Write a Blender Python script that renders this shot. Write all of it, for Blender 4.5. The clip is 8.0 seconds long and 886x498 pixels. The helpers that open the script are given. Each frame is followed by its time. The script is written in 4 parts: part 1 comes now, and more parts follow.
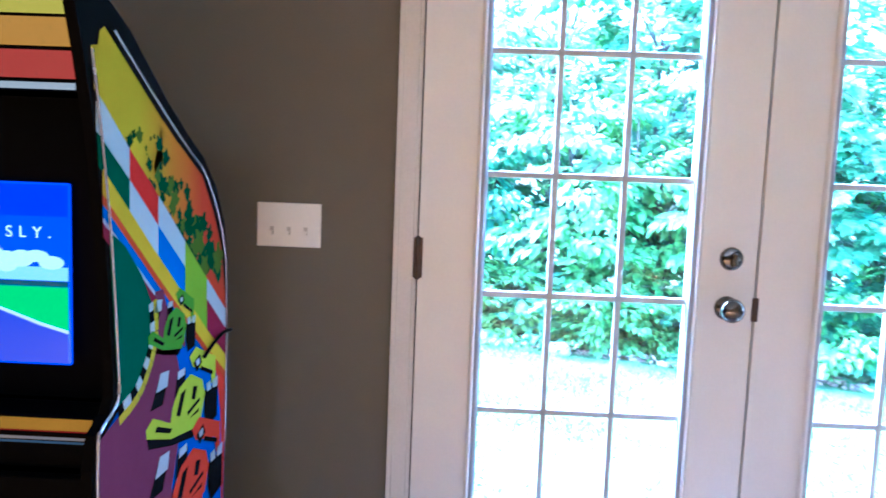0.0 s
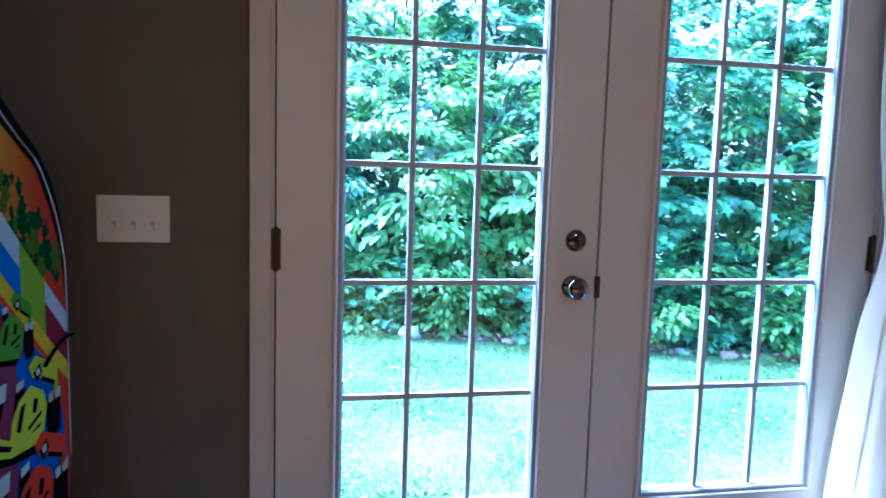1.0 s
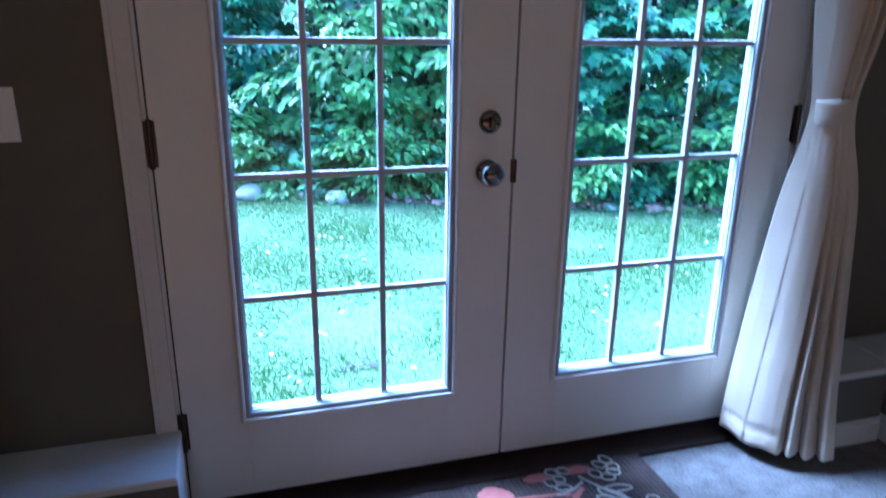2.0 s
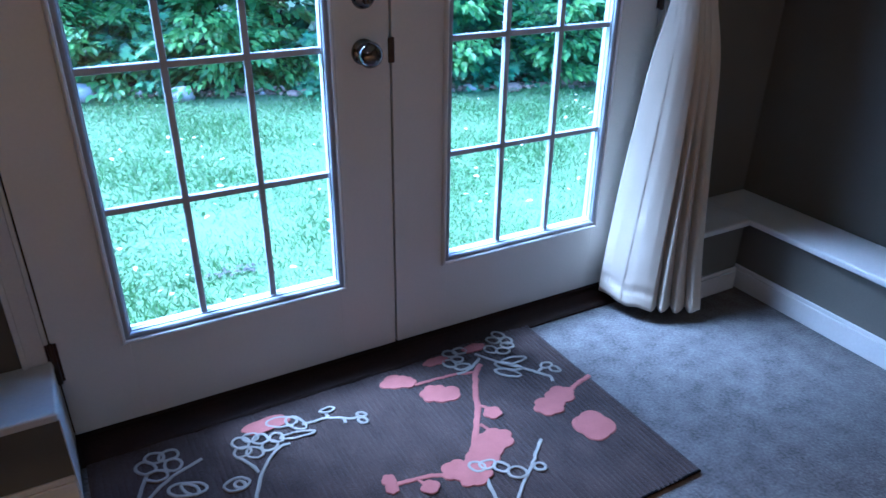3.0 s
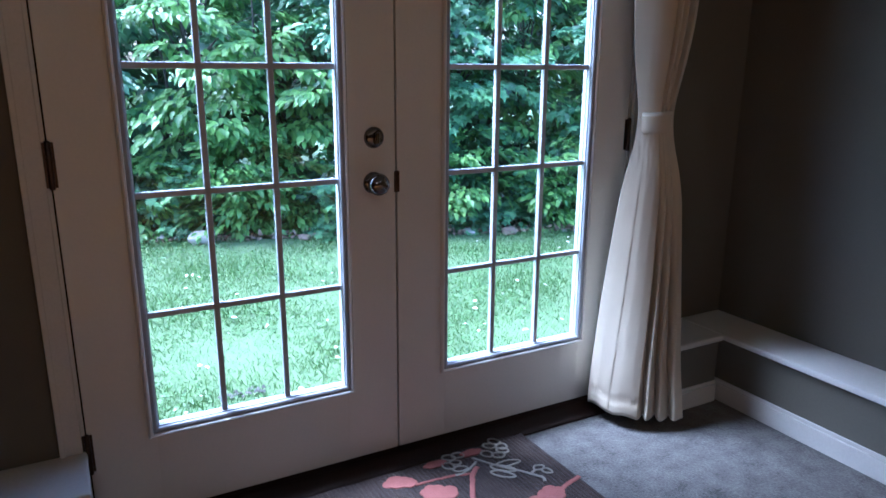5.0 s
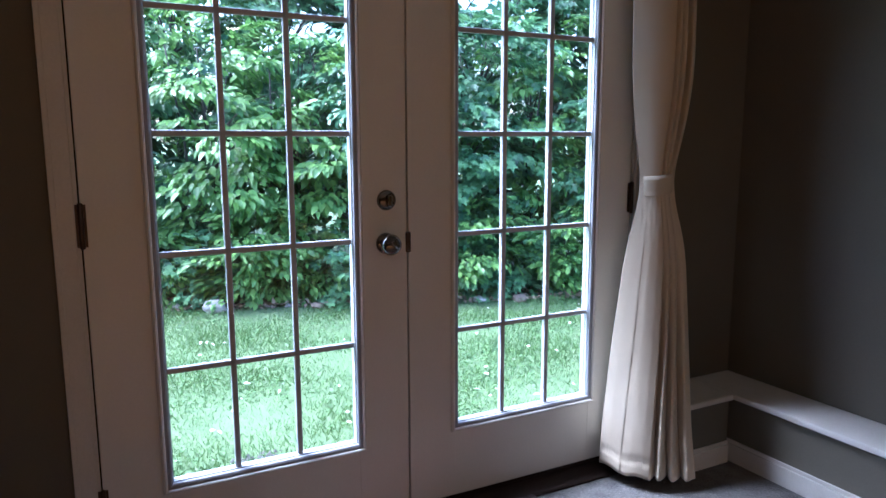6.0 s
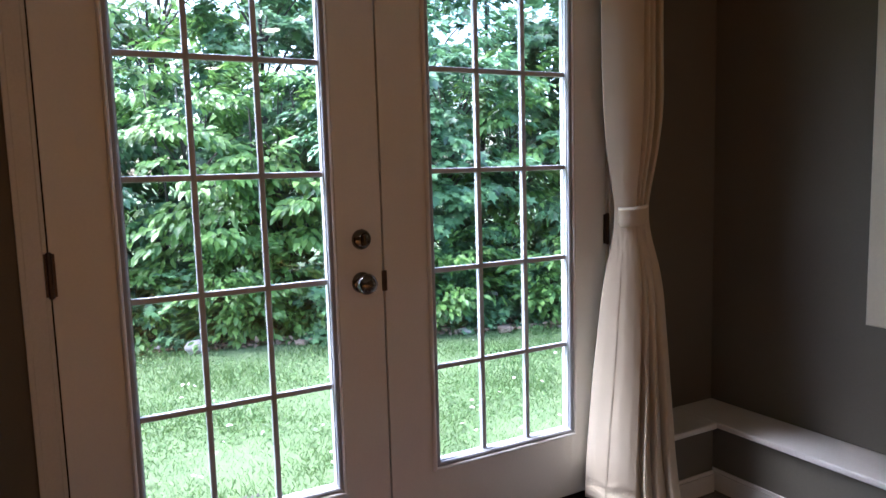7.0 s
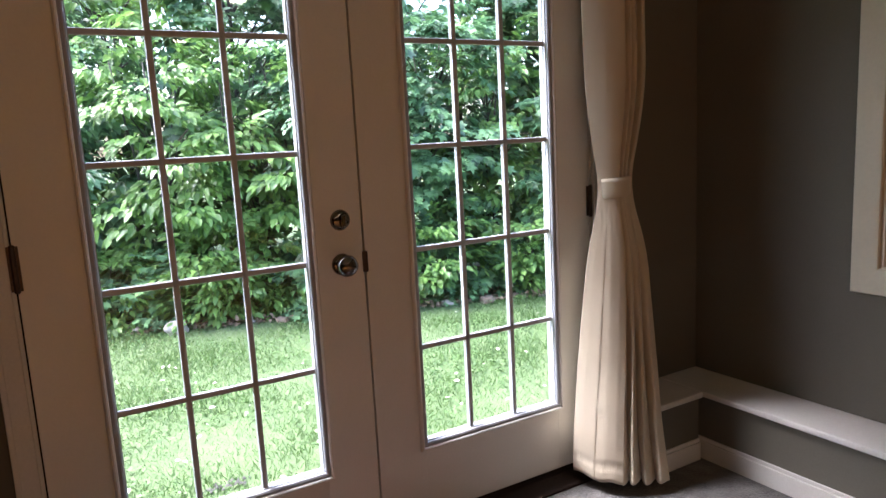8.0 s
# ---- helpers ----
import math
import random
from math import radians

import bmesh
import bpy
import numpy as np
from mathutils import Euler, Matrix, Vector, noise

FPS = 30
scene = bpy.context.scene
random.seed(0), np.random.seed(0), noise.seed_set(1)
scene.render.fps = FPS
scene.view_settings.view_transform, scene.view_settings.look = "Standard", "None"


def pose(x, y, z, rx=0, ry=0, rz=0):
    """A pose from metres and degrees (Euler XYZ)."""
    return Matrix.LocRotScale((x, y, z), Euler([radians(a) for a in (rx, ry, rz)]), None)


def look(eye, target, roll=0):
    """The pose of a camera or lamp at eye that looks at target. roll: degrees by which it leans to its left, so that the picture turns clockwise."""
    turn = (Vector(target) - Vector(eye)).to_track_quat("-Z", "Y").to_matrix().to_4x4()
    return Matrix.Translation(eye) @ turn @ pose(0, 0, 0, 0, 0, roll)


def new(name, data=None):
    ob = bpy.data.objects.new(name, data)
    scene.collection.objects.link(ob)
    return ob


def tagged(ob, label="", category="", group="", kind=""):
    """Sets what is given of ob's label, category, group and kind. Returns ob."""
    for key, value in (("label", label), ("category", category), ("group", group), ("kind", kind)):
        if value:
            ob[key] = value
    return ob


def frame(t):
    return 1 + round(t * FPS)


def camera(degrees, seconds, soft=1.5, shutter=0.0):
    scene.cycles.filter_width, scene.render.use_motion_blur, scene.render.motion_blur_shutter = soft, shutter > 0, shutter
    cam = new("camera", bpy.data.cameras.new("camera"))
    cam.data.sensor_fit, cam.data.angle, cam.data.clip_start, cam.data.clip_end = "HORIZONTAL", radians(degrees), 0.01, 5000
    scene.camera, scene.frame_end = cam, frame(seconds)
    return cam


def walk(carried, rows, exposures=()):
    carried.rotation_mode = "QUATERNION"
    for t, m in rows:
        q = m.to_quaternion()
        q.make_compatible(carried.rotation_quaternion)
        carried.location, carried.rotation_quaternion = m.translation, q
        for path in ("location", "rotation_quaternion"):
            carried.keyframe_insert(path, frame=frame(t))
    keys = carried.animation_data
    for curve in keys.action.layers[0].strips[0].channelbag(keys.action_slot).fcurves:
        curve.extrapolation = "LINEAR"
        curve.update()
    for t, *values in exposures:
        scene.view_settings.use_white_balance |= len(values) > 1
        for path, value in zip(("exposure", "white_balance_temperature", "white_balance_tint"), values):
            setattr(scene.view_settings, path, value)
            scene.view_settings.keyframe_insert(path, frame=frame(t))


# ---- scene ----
cam = camera(64.3, 8.0, soft=1.5, shutter=0.3)
PATH = [
    (0, (-0.797, -1.905, 1.252), (-0.849, 0.085, 1.063), 2.2),
    (0.3, (-0.840, -1.896, 1.265), (-0.724, 0.089, 1.058), 1.8),
    (0.5, (-0.833, -1.914, 1.241), (-0.697, 0.073, 1.055), 2.0),
    (1, (-0.844, -1.914, 1.259), (-0.454, 0.036, 1.045), 1.7),
    (1.5, (-0.881, -1.845, 1.288), (-0.367, 0.069, 1.017), 2.7),
    (1.7, (-0.844, -1.81, 1.327), (-0.313, 0.084, 0.967), 3.0),
    (1.8, (-0.797, -1.783, 1.356), (-0.253, 0.08, 0.871), 2.5),
    (2, (-0.729, -1.768, 1.338), (-0.181, 0.051, 0.713), 0.9),
    (2.2, (-0.716, -1.761, 1.331), (-0.130, 0.000, 0.585), -0.4),
    (3.3, (-0.797, -1.664, 1.299), (0.138, -0.145, 0.398), 2.0),
    (3.5, (-0.805, -1.678, 1.298), (0.144, -0.155, 0.414), 2.1),
    (4, (-0.825, -1.745, 1.303), (0.110, -0.163, 0.514), 1.6),
    (4.5, (-0.838, -1.853, 1.317), (0.130, -0.236, 0.649), 1.0),
    (5, (-0.897, -1.933, 1.287), (0.034, -0.237, 0.779), 0.4),
    (5.2, (-0.912, -1.940, 1.295), (0.023, -0.238, 0.821), 0.6),
    (6.3, (-0.931, -2.026, 1.254), (-0.012, -0.268, 0.994), -0.4),
    (6.5, (-0.927, -2.029, 1.260), (-0.004, -0.271, 1.016), -0.6),
    (7, (-0.898, -2.017, 1.282), (0.063, -0.277, 1.059), -1.6),
    (7.5, (-0.881, -2.001, 1.315), (0.121, -0.291, 1.045), -2.4),
    (8, (-0.875, -1.964, 1.305), (0.127, -0.262, 0.992), -3.0),
]
EXPOSURES = [  # seconds, stops, kelvin, tint
    (0.0, 6.03, 3850, 8), (0.3, 5.38, 3880, 7), (0.6, 4.83, 3920, 7), (1.0, 4.35, 3900, 9), (1.5, 3.9, 3820, 11), (2.0, 3.67, 3790, 12), (3.5, 3.38, 3880, 9),
    (4.5, 3.28, 4230, 12), (5.0, 3.26, 4480, 13), (6.5, 3.29, 5100, 18), (8.0, 3.4, 6050, 19),
]
walk(cam, [(t, look(eye, aim, roll)) for t, eye, aim, roll in PATH], EXPOSURES)

# ---- world, sun and room lamps ----
SUN_UP, SUN_TURN = radians(61), radians(-47)
world = bpy.data.worlds.new("overcast_sky")
scene.world = world
world.use_nodes = True
wn = world.node_tree
sky = wn.nodes.new("ShaderNodeTexSky")
sky.sky_type, sky.sun_disc = "NISHITA", False
sky.sun_elevation, sky.sun_rotation = SUN_UP, SUN_TURN
sky.air_density, sky.dust_density = 1.0, 4.0
wn.links.new(sky.outputs[0], wn.nodes["Background"].inputs[0])
wn.nodes["Background"].inputs[1].default_value = 0.148

sun = new("sun", bpy.data.lights.new("sun", "SUN"))
sun.data.energy, sun.data.angle, sun.data.color = 1.3, radians(20), (0.97, 0.98, 1.0)
sun.matrix_world = look((0, 0, 0), (-math.sin(SUN_TURN) * math.cos(SUN_UP), -math.cos(SUN_TURN) * math.cos(SUN_UP), -math.sin(SUN_UP)))

# Eastern pair sits where the panes mirror it; western pair is invented fill.
LAMPS = [(0.74, -3.66), (0.72, -5.85), (-1.6, -3.66), (-1.6, -5.85)]
LAMP_W = (1.6, 3.0, 23.0, 14.5)
for (lx, ly), watts in zip(LAMPS, LAMP_W):
    lamp = new("lamp_and_fill_light", bpy.data.lights.new("lamp_and_fill_light", "AREA"))
    lamp.data.shape, lamp.data.size, lamp.data.energy, lamp.data.color = "DISK", 0.08, watts, (1.0, 0.43, 0.115)
    lamp.data.spread = radians(115)
    lamp.matrix_world = look((lx, ly, 2.412), (lx, ly, 0))


# ---- materials ----
def material(name, base, rough=0.6, metal=0.0, vary=0.12, scale=6.0, fine=90.0, bump=0.05, tint=None, by=None, sheen=0.0, spec=0.5, pieces=0.75):
    """A surface with stains at one scale, grain at a finer one, and relief. by: 'island' or 'object' for piece by piece variation."""
    m = bpy.data.materials.new(name)
    m.use_nodes = True
    nt = m.node_tree
    b = nt.nodes["Principled BSDF"]
    b.inputs["Metallic"].default_value = metal
    b.inputs["Specular IOR Level"].default_value = spec
    b.inputs["Sheen Weight"].default_value = sheen
    co = nt.nodes.new("ShaderNodeTexCoord")
    a, f = nt.nodes.new("ShaderNodeTexNoise"), nt.nodes.new("ShaderNodeTexNoise")
    a.inputs["Scale"].default_value, a.inputs["Detail"].default_value = scale, 5
    f.inputs["Scale"].default_value, f.inputs["Detail"].default_value = fine, 3
    for n in (a, f):
        nt.links.new(co.outputs["Object"], n.inputs["Vector"])
    add = nt.nodes.new("ShaderNodeMath")
    add.operation = "ADD"
    nt.links.new(a.outputs["Fac"], add.inputs[0])
    nt.links.new(f.outputs["Fac"], add.inputs[1])
    half = nt.nodes.new("ShaderNodeMath")
    half.operation = "MULTIPLY"
    half.inputs[1].default_value = 0.5
    nt.links.new(add.outputs[0], half.inputs[0])
    src = half.outputs[0]
    if by:
        if by == "island":
            rnd = nt.nodes.new("ShaderNodeNewGeometry").outputs["Random Per Island"]
        else:
            rnd = nt.nodes.new("ShaderNodeObjectInfo").outputs["Random"]
        mix = nt.nodes.new("ShaderNodeMix")
        mix.inputs[0].default_value = pieces
        nt.links.new(src, mix.inputs[2])
        nt.links.new(rnd, mix.inputs[3])
        src = mix.outputs[0]
    ramp = nt.nodes.new("ShaderNodeValToRGB")
    lo = tint or tuple(c * (1 - vary) for c in base)
    hi = base if tint else tuple(min(1, c * (1 + vary)) for c in base)
    ramp.color_ramp.elements[0].position, ramp.color_ramp.elements[1].position = (0.1, 0.9) if by else (0.3, 0.7)
    ramp.color_ramp.elements[0].color, ramp.color_ramp.elements[1].color = (*lo, 1), (*hi, 1)
    nt.links.new(src, ramp.inputs[0])
    nt.links.new(ramp.outputs[0], b.inputs["Base Color"])
    rr = nt.nodes.new("ShaderNodeMapRange")
    rr.inputs["To Min"].default_value, rr.inputs["To Max"].default_value = max(0.02, rough - 0.08), min(1, rough + 0.08)
    nt.links.new(a.outputs["Fac"], rr.inputs["Value"])
    nt.links.new(rr.outputs[0], b.inputs["Roughness"])
    if bump:
        bu = nt.nodes.new("ShaderNodeBump")
        bu.inputs["Strength"].default_value, bu.inputs["Distance"].default_value = bump, 0.01
        nt.links.new(half.outputs[0], bu.inputs["Height"])
        nt.links.new(bu.outputs[0], b.inputs["Normal"])
    return m


def leafy(name, dark, light, rough=0.38, through_light=0.3, spec=0.35, scale=2.0, pieces=0.75):
    """Leaf surface: glossy above, letting some light through."""
    m = material(name, light, rough, vary=0.1, scale=scale, fine=40, bump=0.0, tint=dark, by="island", spec=spec, pieces=pieces)
    nt = m.node_tree
    b, out = nt.nodes["Principled BSDF"], nt.nodes["Material Output"]
    tr, mx = nt.nodes.new("ShaderNodeBsdfTranslucent"), nt.nodes.new("ShaderNodeMixShader")
    src = b.inputs["Base Color"].links[0].from_socket
    nt.links.new(src, tr.inputs["Color"])
    mx.inputs[0].default_value = through_light
    nt.links.new(b.outputs[0], mx.inputs[1])
    nt.links.new(tr.outputs[0], mx.inputs[2])
    nt.links.new(mx.outputs[0], out.inputs["Surface"])
    return m


def glass(name):
    m = bpy.data.materials.new(name)
    m.use_nodes = True
    nt = m.node_tree
    nt.nodes.remove(nt.nodes["Principled BSDF"])
    clear, gl, fr, mx = (nt.nodes.new("ShaderNode" + n) for n in ("BsdfTransparent", "BsdfGlossy", "Fresnel", "MixShader"))
    clear.inputs[0].default_value = (0.93, 0.97, 0.95, 1)
    gl.inputs["Roughness"].default_value = 0.0
    fr.inputs["IOR"].default_value = 1.52
    nt.links.new(fr.outputs[0], mx.inputs[0])
    nt.links.new(clear.outputs[0], mx.inputs[1])
    nt.links.new(gl.outputs[0], mx.inputs[2])
    nt.links.new(mx.outputs[0], nt.nodes["Material Output"].inputs["Surface"])
    return m


def glowing(name, colour, strength):
    m = bpy.data.materials.new(name)
    m.use_nodes = True
    b = m.node_tree.nodes["Principled BSDF"]
    b.inputs["Base Color"].default_value = (0.02, 0.02, 0.02, 1)
    b.inputs["Emission Color"].default_value, b.inputs["Emission Strength"].default_value = (*colour, 1), strength
    b.inputs["Roughness"].default_value = 0.15
    return m


WALL = material("taupe_wall_paint", (0.132, 0.120, 0.094), 0.75, vary=0.07, scale=3, fine=220, bump=0.08, spec=0.25)
CEIL = material("ceiling_paint", (0.45, 0.44, 0.42), 0.9, vary=0.03, bump=0.05)
DOORW = material("white_door_enamel", (0.68, 0.665, 0.625), 0.38, vary=0.04, scale=4, fine=120, bump=0.015)
TRIMW = material("white_trim_paint", (0.60, 0.575, 0.53), 0.55, vary=0.07, scale=7, fine=140, bump=0.04, spec=0.3)
# White outer frame painted mid-grey so its sunlit edges look dimmer.
OUTER = material("dimmed_outer_frame", (0.34, 0.35, 0.36), 0.5, vary=0.1, bump=0.02)
# Grey carries the shade of the reveal between ridge and glass.
BEAD = material("shaded_glazing_bead", (0.30, 0.31, 0.33), 0.5, vary=0.08, bump=0.01)
# White grille; its backlit shade is put into a grey-blue base colour.
MUNT = material("backlit_white_grille", (0.44, 0.46, 0.49), 0.4, vary=0.04, bump=0.01)
CREAM = material("cream_window_trim", (0.55, 0.49, 0.37), 0.45, vary=0.05, bump=0.02)
SLAT = material("tan_blind_slat", (0.55, 0.42, 0.26), 0.45, vary=0.12, scale=30, fine=150, bump=0.03, by="object")
CARPET = material("grey_brown_carpet", (0.100, 0.094, 0.089), 0.95, vary=0.6, scale=16, fine=120, bump=1.0, sheen=0.15, spec=0.1)
WOOD = material("dark_stained_oak", (0.018, 0.010, 0.007), 0.6, vary=0.35, scale=12, fine=130, bump=0.08, spec=0.15)
NICKEL = material("worn_nickel", (0.17, 0.16, 0.15), 0.13, metal=1.0, vary=0.12, scale=30, fine=300, bump=0.01)
BRONZE = material("dark_bronze", (0.07, 0.05, 0.04), 0.4, metal=0.8, vary=0.2, scale=40, fine=200, bump=0.03)
CLOTH = material("ivory_curtain_satin", (0.52, 0.45, 0.335), 0.6, vary=0.05, scale=12, fine=700, bump=0.06, sheen=0.25)
# Same fabric as the curtain, with the tieback's shade mixed into its colour.
BAND = material("shaded_curtain_band", (0.49, 0.425, 0.315), 0.6, vary=0.06, scale=12, fine=700, bump=0.06, sheen=0.25)
RUG = material("charcoal_plum_rug", (0.036, 0.025, 0.021), 0.95, vary=0.55, scale=14, fine=300, bump=0.8, sheen=0.1, spec=0.1)
PINK = material("dusty_pink_wool", (0.27, 0.105, 0.09), 0.95, vary=0.14, scale=30, fine=500, bump=0.6, spec=0.1)
IVORY = material("ivory_wool", (0.25, 0.235, 0.20), 0.95, vary=0.12, scale=30, fine=500, bump=0.6, spec=0.1)
PLATE = material("white_plastic", (0.78, 0.76, 0.70), 0.35, vary=0.03, bump=0.0)
BLACK = material("black_laminate", (0.0016, 0.0016, 0.0017), 0.65, vary=0.2, fine=200, bump=0.03, spec=0.02)
MOULD = material("chrome_edge_moulding", (0.5, 0.5, 0.55), 0.25, metal=0.8, vary=0.05, bump=0.0)
SLOT = material("grey_plastic", (0.5, 0.48, 0.43), 0.4, vary=0.03, bump=0.0)
PANE = glass("clear_glass")
BARK = material("grey_brown_bark", (0.05, 0.042, 0.036), 0.9, vary=0.4, scale=18, fine=90, bump=0.6)
ROCK = material("weathered_fieldstone", (0.19, 0.14, 0.10), 0.9, vary=0.3, scale=9, fine=60, bump=0.5)
PALEROCK = material("pale_fieldstone", (0.36, 0.33, 0.29), 0.9, vary=0.2, scale=9, fine=60, bump=0.5)
SOIL = material("lawn_ground", (0.095, 0.140, 0.055), 0.95, vary=0.5, scale=7, fine=60, bump=0.3, tint=(0.062, 0.098, 0.038))
BLADE = leafy("grass_blade", (0.052, 0.104, 0.030), (0.134, 0.226, 0.068), 0.5, 0.3, scale=6.0, pieces=0.6)
CLOVER = leafy("clover_leaf", (0.052, 0.110, 0.036), (0.132, 0.224, 0.074), 0.5, 0.25, scale=9.0, pieces=0.5)
# The third is a yellower green, lightened so that sunlight sits in its colour.
LEAVES = [leafy("maple_leaf", (0.044, 0.112, 0.056), (0.180, 0.340, 0.145), 0.36, spec=0.6),
          leafy("ash_leaf", (0.034, 0.094, 0.052), (0.170, 0.330, 0.155), 0.33, spec=0.7),
          leafy("sunlit_leaf", (0.06, 0.14, 0.038), (0.225, 0.39, 0.095), 0.40, spec=0.5)]
LITTER = material("leaf_litter", (0.25, 0.185, 0.13), 0.95, vary=0.5, scale=20, fine=90, bump=0.3, by="island")


# ---- mesh helpers ----
def part(name, bm, mat, parent=None, label=""):
    """Links a bmesh, or ready mesh data, as one object."""
    if isinstance(bm, bpy.types.Mesh):
        me = bm
    else:
        bmesh.ops.recalc_face_normals(bm, faces=bm.faces)
        me = bpy.data.meshes.new(name)
        bm.to_mesh(me)
        bm.free()
    if not me.materials:
        me.materials.append(mat)
    ob = new(name, me)
    if parent:
        ob.parent = parent
    return tagged(ob, label)


def thing(name, label, category, group="", kind="", at=(0, 0, 0)):
    """An Empty at a thing's base."""
    ob = new(name)
    ob.empty_display_size = 0.05
    ob.location = at
    return tagged(ob, label, category, group, kind)


def smooth(ob):
    for p in ob.data.polygons:
        p.use_smooth = True
    return ob


def box(x0, y0, z0, x1, y1, z1, bevel=0.0, seg=2, bm=None):
    bm = bm or bmesh.new()
    m = Matrix.Translation(((x0 + x1) / 2, (y0 + y1) / 2, (z0 + z1) / 2)) @ Matrix.Diagonal((abs(x1 - x0), abs(y1 - y0), abs(z1 - z0), 1))
    r = bmesh.ops.create_cube(bm, size=1, matrix=m)
    if bevel:
        edges = list({e for v in r["verts"] for e in v.link_edges})
        bmesh.ops.bevel(bm, geom=edges, offset=bevel, segments=seg, affect="EDGES", profile=0.5)
    return bm


def lathe(profile, seg=24, m=None, bm=None):
    """Turns (radius, height) pairs round z; m lays the result into place."""
    bm = bm or bmesh.new()
    m = m or Matrix()
    rings = []
    for r, h in profile:
        if r < 1e-5:
            rings.append([bm.verts.new(m @ Vector((0, 0, h)))])
        else:
            rings.append([bm.verts.new(m @ Vector((r * math.cos(2 * math.pi * i / seg), r * math.sin(2 * math.pi * i / seg), h))) for i in range(seg)])
    for a, b in zip(rings, rings[1:]):
        for i in range(seg):
            j = (i + 1) % seg
            if len(a) == 1 and len(b) > 1:
                bm.faces.new((a[0], b[i], b[j]))
            elif len(b) == 1 and len(a) > 1:
                bm.faces.new((a[i], a[j], b[0]))
            elif len(a) > 1:
                bm.faces.new((a[i], a[j], b[j], b[i]))
    return bm


def ring_frame(u0, u1, v0, v1, loops, m=None, bm=None):
    """A rectangular moulding: loops of (inset, depth) swept round the rectangle, closed behind. Built in the xz plane, depth along y."""
    bm = bm or bmesh.new()
    m = m or Matrix()
    rows = []
    for d, y in loops:
        rows.append([bm.verts.new(m @ Vector(p)) for p in ((u0 + d, y, v0 + d), (u1 - d, y, v0 + d), (u1 - d, y, v1 - d), (u0 + d, y, v1 - d))])
    for a, b in zip(rows, rows[1:] + rows[:1]):
        for i in range(4):
            j = (i + 1) % 4
            bm.faces.new((a[i], a[j], b[j], b[i]))
    return bm


def tube(points, radii, seg=8, bm=None, cap=True):
    """A round rod along points."""
    bm = bm or bmesh.new()
    pts = [Vector(p) for p in points]
    rings = []
    for i, p in enumerate(pts):
        d = (pts[min(i + 1, len(pts) - 1)] - pts[max(i - 1, 0)]).normalized()
        s = d.cross(Vector((0.31, 0.87, 0.38))).normalized()
        u = d.cross(s)
        r = radii[i] if isinstance(radii, (list, tuple)) else radii
        rings.append([bm.verts.new(p + r * (math.cos(2 * math.pi * k / seg) * s + math.sin(2 * math.pi * k / seg) * u)) for k in range(seg)])
    for a, b in zip(rings, rings[1:]):
        for k in range(seg):
            j = (k + 1) % seg
            bm.faces.new((a[k], a[j], b[j], b[k]))
    if cap:
        bm.faces.new(rings[0])
        bm.faces.new(rings[-1])
    return bm


def slab(outline, thick, m=None, bm=None):
    """A flat plate from an outline (u, v), thick along w; m lays it into place."""
    bm = bm or bmesh.new()
    m = m or Matrix()
    a = [bm.verts.new(m @ Vector((u, v, 0))) for u, v in outline]
    b = [bm.verts.new(m @ Vector((u, v, thick))) for u, v in outline]
    bm.faces.new(a[::-1])
    bm.faces.new(b)
    for i in range(len(a)):
        j = (i + 1) % len(a)
        bm.faces.new((a[i], a[j], b[j], b[i]))
    return bm


def mesh_from(name, verts, faces, mat):
    me = bpy.data.meshes.new(name)
    me.from_pydata(verts, [], faces)
    me.materials.append(mat)
    me.update()
    return me


# ---- the room ----
WX, WW, SOUTH, TOP = 1.507, -4.6, -8.0, 2.44      # east wall, west wall, south wall, ceiling
LEDGE_Y, LEDGE_X = -0.2, 1.307                     # faces of the low ledges

tagged(part("floor", box(WW, SOUTH, -0.08, WX, 0.0, 0.0), CARPET), "grey-brown low pile carpet over the whole room", "floor", kind="structure")
tagged(part("ceiling", box(WW - 0.15, SOUTH - 0.15, TOP, WX + 0.15, 0.15, TOP + 0.1), CEIL), "plain off-white painted ceiling", "ceiling", kind="structure")
bm = box(WW, 0.0, -0.5, -0.932, 0.15, TOP)
box(0.936, 0.0, -0.5, WX + 0.2, 0.15, TOP, bm=bm)
box(-0.932, 0.0, -0.5, 0.936, 0.15, -0.092, bm=bm)
box(-0.932, 0.0, 2.062, 0.936, 0.15, TOP, bm=bm)
tagged(part("wall_north", bm, WALL), "taupe painted wall with the glazed double doors", "wall", kind="structure")
WY0, WY1, WZ0, WZ1 = -1.62, -0.735, 0.80, 2.05     # east window opening
bm = box(WX, WY1, -0.5, WX + 0.2, 0.0, TOP)
box(WX, SOUTH, -0.5, WX + 0.2, WY0, TOP, bm=bm)
box(WX, WY0, -0.5, WX + 0.2, WY1, WZ0, bm=bm)
box(WX, WY0, WZ1, WX + 0.2, WY1, TOP, bm=bm)
tagged(part("wall_east", bm, WALL), "taupe painted wall with a cream-cased window", "wall", kind="structure")
tagged(part("wall_west", box(WW - 0.15, SOUTH, -0.5, WW, 0.15, TOP), WALL), "plain taupe painted wall", "wall", kind="structure")
tagged(part("wall_south", box(WW, SOUTH - 0.15, -0.5, WX + 0.2, SOUTH, TOP), WALL), "plain taupe painted wall", "wall", kind="structure")


